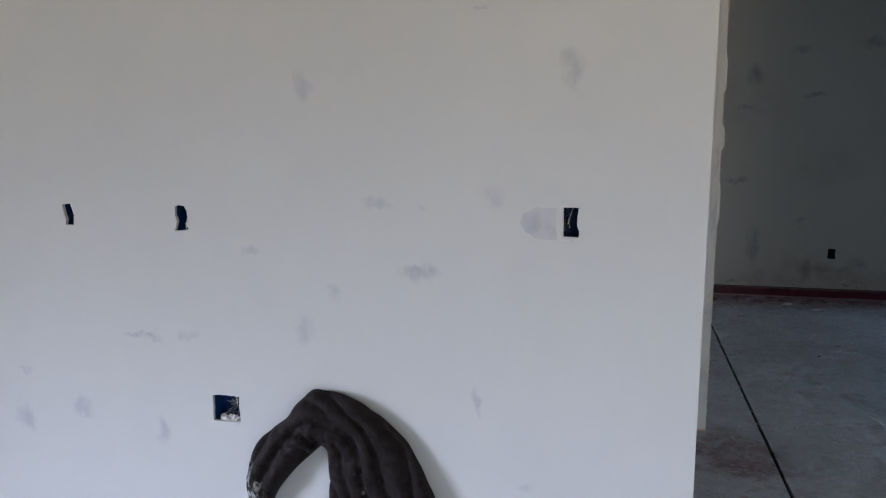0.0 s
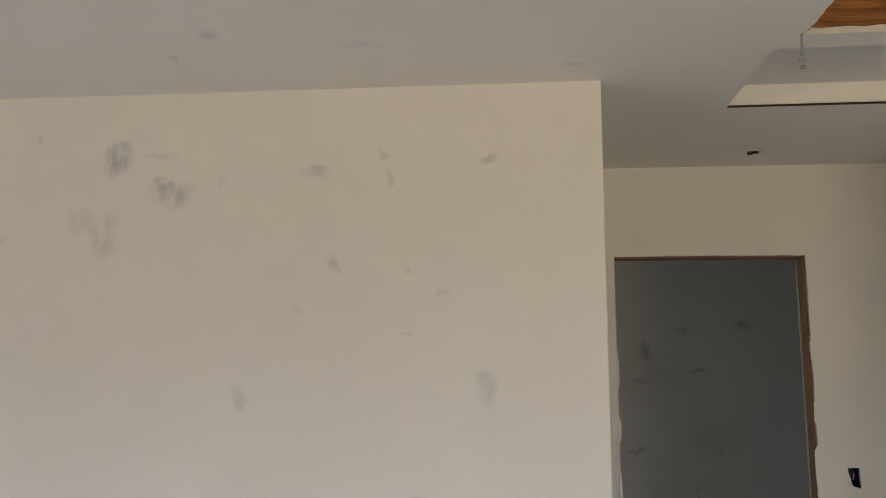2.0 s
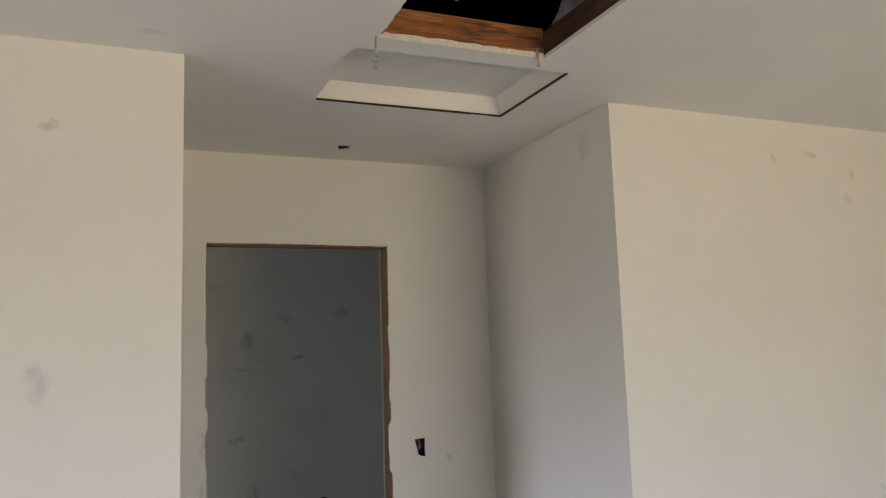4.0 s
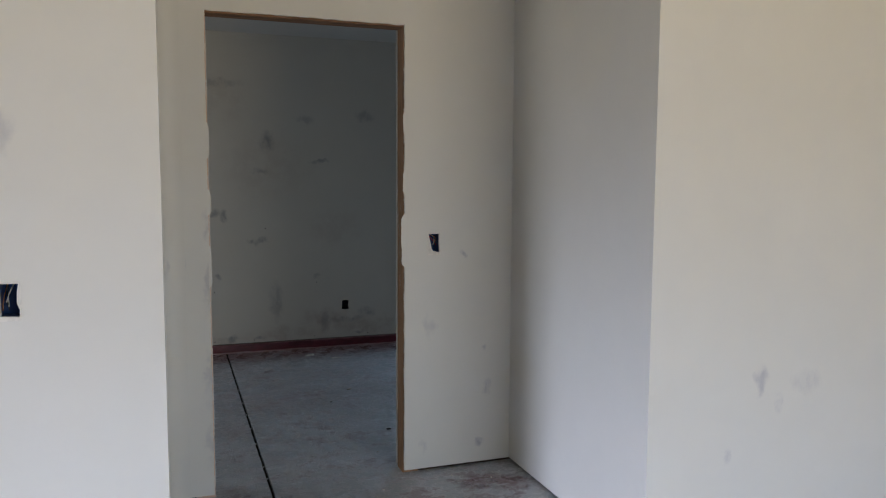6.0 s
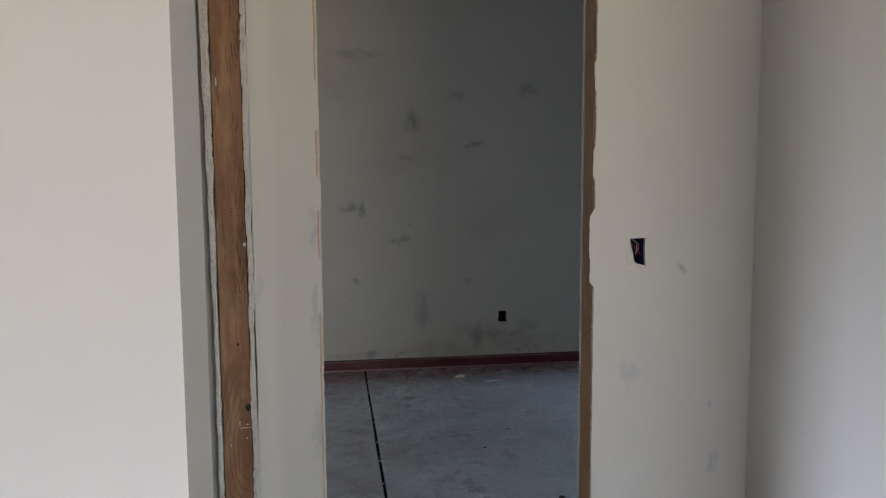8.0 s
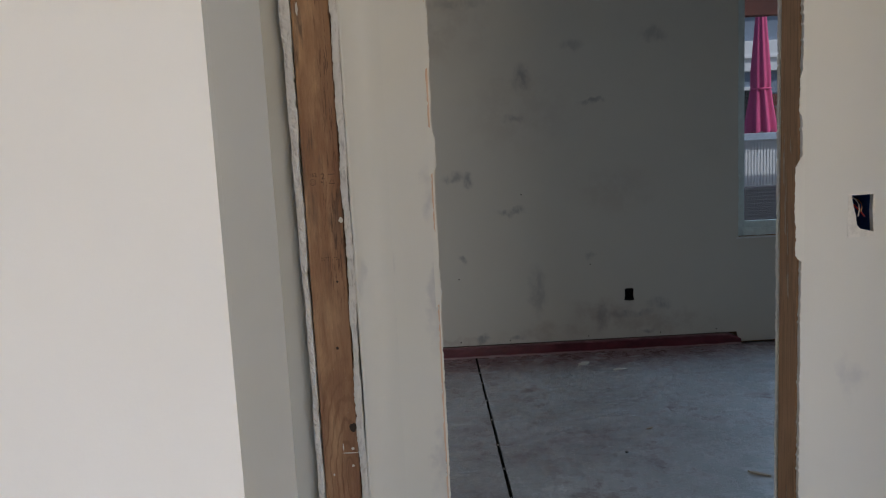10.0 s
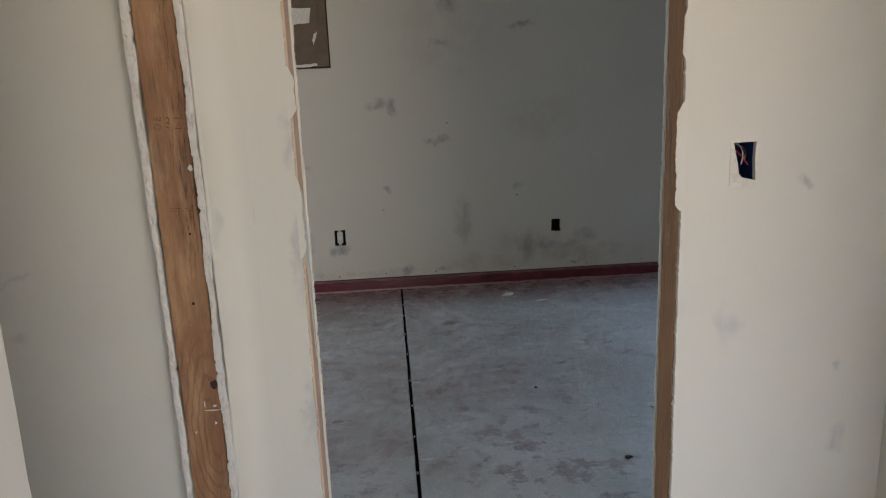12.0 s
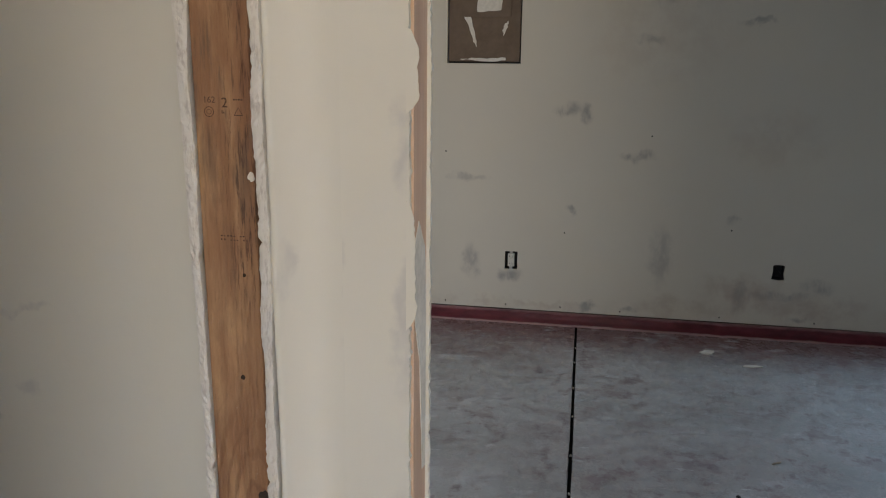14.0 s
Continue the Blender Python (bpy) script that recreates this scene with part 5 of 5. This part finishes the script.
part("panel", local(block(2.2, 7.0, 7.004, 7.015, 0.536, 1.224), fence), M_FENCE, fence)
for k in range(146):
    x = 2.29 + 0.031 * k
    if rib is None:
        bm = block(-0.0095, 0.0095, -0.007, 0.003, 0.545, 1.215, bevel=0.003)
        bmesh.ops.translate(bm, verts=bm.verts[:], vec=(0, 0, 0.13))
        rib = part("rib", bm, M_FENCE, fence)
        o = rib
    else:
        o = new("rib", rib.data)
        o.parent = fence
    o.location = (x - 4.6, 0, 0)


def umbrella():
    ob = thing("patio_umbrella", "closed pink canvas patio umbrella tied round its pole", "umbrella", (3.66, 7.32, -0.13))
    part("pole", tube(bmesh.new(), [(0, 0, 0.06), (0, 0, 1.5), (0, 0, 2.95)], 0.019, 12), M_STEEL, ob, smooth=True)
    bm = bmesh.new()
    bmesh.ops.create_cone(bm, cap_ends=True, segments=28, radius1=0.24, radius2=0.20, depth=0.06, matrix=Matrix.Translation((0, 0, 0.03)))
    part("base", bm, M_BLACK, ob)
    bm = bmesh.new()
    prof = [(1.43, 0.150), (1.50, 0.145), (1.62, 0.128), (1.75, 0.108), (1.84, 0.098), (1.875, 0.09), (1.91, 0.096), (2.05, 0.094), (2.3, 0.075), (2.55, 0.055), (2.78, 0.034), (2.85, 0.02)]
    rings = []
    for z, rad in prof:
        fold = 0.16 if z < 1.86 else 0.10
        rings.append([bm.verts.new(((rad * (1 + fold * math.sin(9 * a + z * 2) + 0.06 * math.sin(4 * a))) * math.cos(a), (rad * (1 + fold * math.sin(9 * a + z * 2))) * math.sin(a), z + (0.012 * math.sin(9 * a) if z < 1.44 else 0))) for a in (2 * math.pi * k / 72 for k in range(72))])
    for a, b in zip(rings, rings[1:]):
        for k in range(72):
            bm.faces.new((a[k], a[(k + 1) % 72], b[(k + 1) % 72], b[k]))
    bm.faces.new(rings[-1])
    part("canopy", bm, M_PINK, ob, smooth=True)
    part("tie", tube(bmesh.new(), [(0.098 * math.cos(a), 0.098 * math.sin(a), 1.875 + 0.006 * math.sin(a)) for a in (2 * math.pi * k / 32 for k in range(33))], 0.010, 6), M_PINK, ob, smooth=True)


umbrella()


def wicker_chair():
    ob = thing("patio_chair", "dark grey wicker patio chair with a straight back", "chair", (2.98, 5.85, -0.13))
    bm = block(-0.16, 0.16, -0.03, 0.01, 0.42, 0.985, bevel=0.01)
    for v in bm.verts:
        v.co.x *= 0.86 + 0.2 * (v.co.z - 0.42) / 0.56
        v.co.y -= 0.10 * (v.co.z - 0.42)
    part("backrest", bm, M_WICKER, ob)
    part("seat", block(-0.2, 0.2, 0.0, 0.44, 0.36, 0.43, bevel=0.012), M_WICKER, ob)
    for x in (-0.18, 0.18):
        for y in (0.02, 0.42):
            part("leg", block(x - 0.018, x + 0.018, y - 0.018, y + 0.018, 0, 0.36, bevel=0.004), M_WICKER, ob)
    bm = bmesh.new()
    for k in range(34):
        y = -0.036 - 0.00153 * k + (0.0025 if k % 2 else 0.0)
        cuboid(bm, -0.15, 0.15, y - 0.005, y + 0.004, 0.455 + 0.0155 * k, 0.4685 + 0.0155 * k, bevel=0.002)
    part("weave", bm, M_WICKER, ob)


wicker_chair()

beam = thing("patio_beam", "brown timber beam of the patio cover on posts", "beam", (3.6, 6.1, -0.13))
part("beam", block(-2.2, 3.2, -0.05, 0.05, 2.42, 2.56, bevel=0.005), M_BRICKRED, beam)
for x in (-2.15, 3.1):
    part("post", block(x - 0.05, x + 0.05, -0.05, 0.05, 0, 2.419, bevel=0.005), M_BRICKRED, beam)

house = thing("neighbour_house", "grey-blue neighbour house with white trim and dark windows", "house", (7.0, 12.5, -0.13))
M_HOUSE = simple("grey_blue_siding", (0.25, 0.31, 0.40), 0.7, 0, 0.12, 4, 0.1)
part("wall", block(-6, 5, 0, 4, 0, 4.2), M_HOUSE, house)
part("trim", block(-6, 5, -0.12, -0.002, 2.45, 2.95, bevel=0.01), M_FENCE, house, "white painted band")
part("trim", block(-6, 5, -0.16, -0.125, 2.66, 2.70, bevel=0.004), M_FENCE, house, "white painted ledge")
for k in range(10):
    part("board", block(-6, 5, -0.035, -0.003, 0.1 + 0.22 * k, 0.30 + 0.22 * k, bevel=0.004), M_BRICKRED if k < 9 else M_HOUSE, house)
bm = bmesh.new()
vs = [bm.verts.new(p) for p in ((-6.4, -0.5, 4.2), (5.4, -0.5, 4.2), (5.4, 2, 5.7), (-6.4, 2, 5.7), (-6.4, 4.5, 4.2), (5.4, 4.5, 4.2))]
for q in ((0, 1, 2, 3), (3, 2, 5, 4), (0, 4, 5, 1), (0, 3, 4), (1, 5, 2)):
    bm.faces.new([vs[i] for i in q])
part("roof", bm, M_ROOF, house)
for x in (-4.4, -2.2, 0.4, 2.8):
    w = part("window", block(x, x + 1.1, -0.06, -0.036, 1.1, 2.2, bevel=0.006), M_FENCE, house)
    part("pane", block(x + 0.06, x + 1.04, -0.064, -0.061, 1.16, 2.14), M_BLACK, w)


def shrub(x, y, seed):
    ob = thing("shrub", "dark leafy shrub behind the fence", "shrub", (x, y, -0.13), "shrubs behind the fence")
    r = random.Random(seed)
    bm = bmesh.new()
    for k in range(5):
        a = r.uniform(0, 6.28)
        tube(bm, [(0, 0, 0), (0.1 * math.cos(a), 0.1 * math.sin(a), 0.6), (0.3 * math.cos(a), 0.3 * math.sin(a), 1.25)], 0.012, 5)
    part("stem", bm, M_BRICKRED, ob)
    bm = bmesh.new()
    for k in range(420):
        a, rr, z = r.uniform(0, 6.28), 0.42 * r.random() ** 0.5, r.uniform(0.25, 1.55)
        c = Vector((rr * math.cos(a), rr * math.sin(a), z))
        m = Matrix.Translation(c) @ Euler((r.uniform(0, 3), r.uniform(0, 3), r.uniform(0, 6))).to_matrix().to_4x4()
        vs = [bm.verts.new(m @ Vector(p)) for p in ((0, -0.04, 0), (0.022, 0, 0.004), (0, 0.04, 0), (-0.022, 0, 0.004))]
        bm.faces.new(vs)
    part("leaves", bm, M_LEAF, ob)


shrub(3.05, 7.9, 1)
shrub(4.6, 8.3, 2)

# ---- scraps on the slab ----


def scrap(name, label, cat, x, y, w, h, t, material, seed, turn):
    r = random.Random(seed)
    n = 11
    pts = [(w * math.cos(a) * r.uniform(0.6, 1.1), h * math.sin(a) * r.uniform(0.6, 1.1)) for a in (2 * math.pi * k / n for k in range(n))]
    ob = new(name, meshed(name, sheet(bmesh.new(), "z", 0, t, pts), material))
    ob.matrix_world = pose(x, y, 0.0005, 0, 0, turn)
    return tagged(ob, label, cat)


scrap("drywall_scrap", "pale torn drywall flake on the concrete slab", "debris", 1.05, 3.77, 0.045, 0.03, 0.004, M_PLASTER, 1, 20)
scrap("drywall_scrap", "pale torn drywall flake on the concrete slab", "debris", 1.22, 3.62, 0.05, 0.016, 0.003, M_PLASTER, 6, 8)
scrap("dirt_crumb", "small dark crumb of dirt on the slab", "debris", 1.15, 1.83, 0.014, 0.009, 0.006, M_BLACK, 2, 0)
scrap("dirt_crumb", "small dark crumb of dirt on the slab", "debris", 0.95, 2.45, 0.008, 0.006, 0.004, M_BLACK, 3, 0)
scrap("wood_splinter", "thin pale wood splinter lying on the slab", "debris", 1.39, 2.17, 0.055, 0.008, 0.006, M_PAPER, 4, -38)
scrap("wood_splinter", "thin pale wood splinter lying on the slab", "debris", 1.12, 2.7, 0.02, 0.004, 0.004, M_PAPER, 5, 30)
for k, (x, y) in enumerate(((0.9, 1.02), (1.25, 1.08), (1.42, 1.0), (0.55, 0.9), (1.0, 1.5))):
    scrap("plaster_crumb", "white crumb of plaster on the slab", "debris", x, y, 0.006, 0.005, 0.004, M_PLASTER, 20 + k, 40 * k)

rk = random.Random(77)
for k in range(10):
    y = 1.3 + 0.27 * k + rk.uniform(-0.08, 0.08)
    ob = new("plaster_crumb", meshed("plaster_crumb", sheet(bmesh.new(), "z", 0, 0.004, [(0.0042 * math.cos(a) * rk.uniform(0.6, 1.1), 0.008 * math.sin(a) * rk.uniform(0.6, 1.1)) for a in (2 * math.pi * q / 9 for q in range(9))]), M_PLASTER))
    ob.matrix_world = pose(GX + rk.uniform(-0.001, 0.001), y, -0.0098, 0, 0, 0)
    tagged(ob, "pale crumb of plaster lying in the slab's saw cut", "debris")
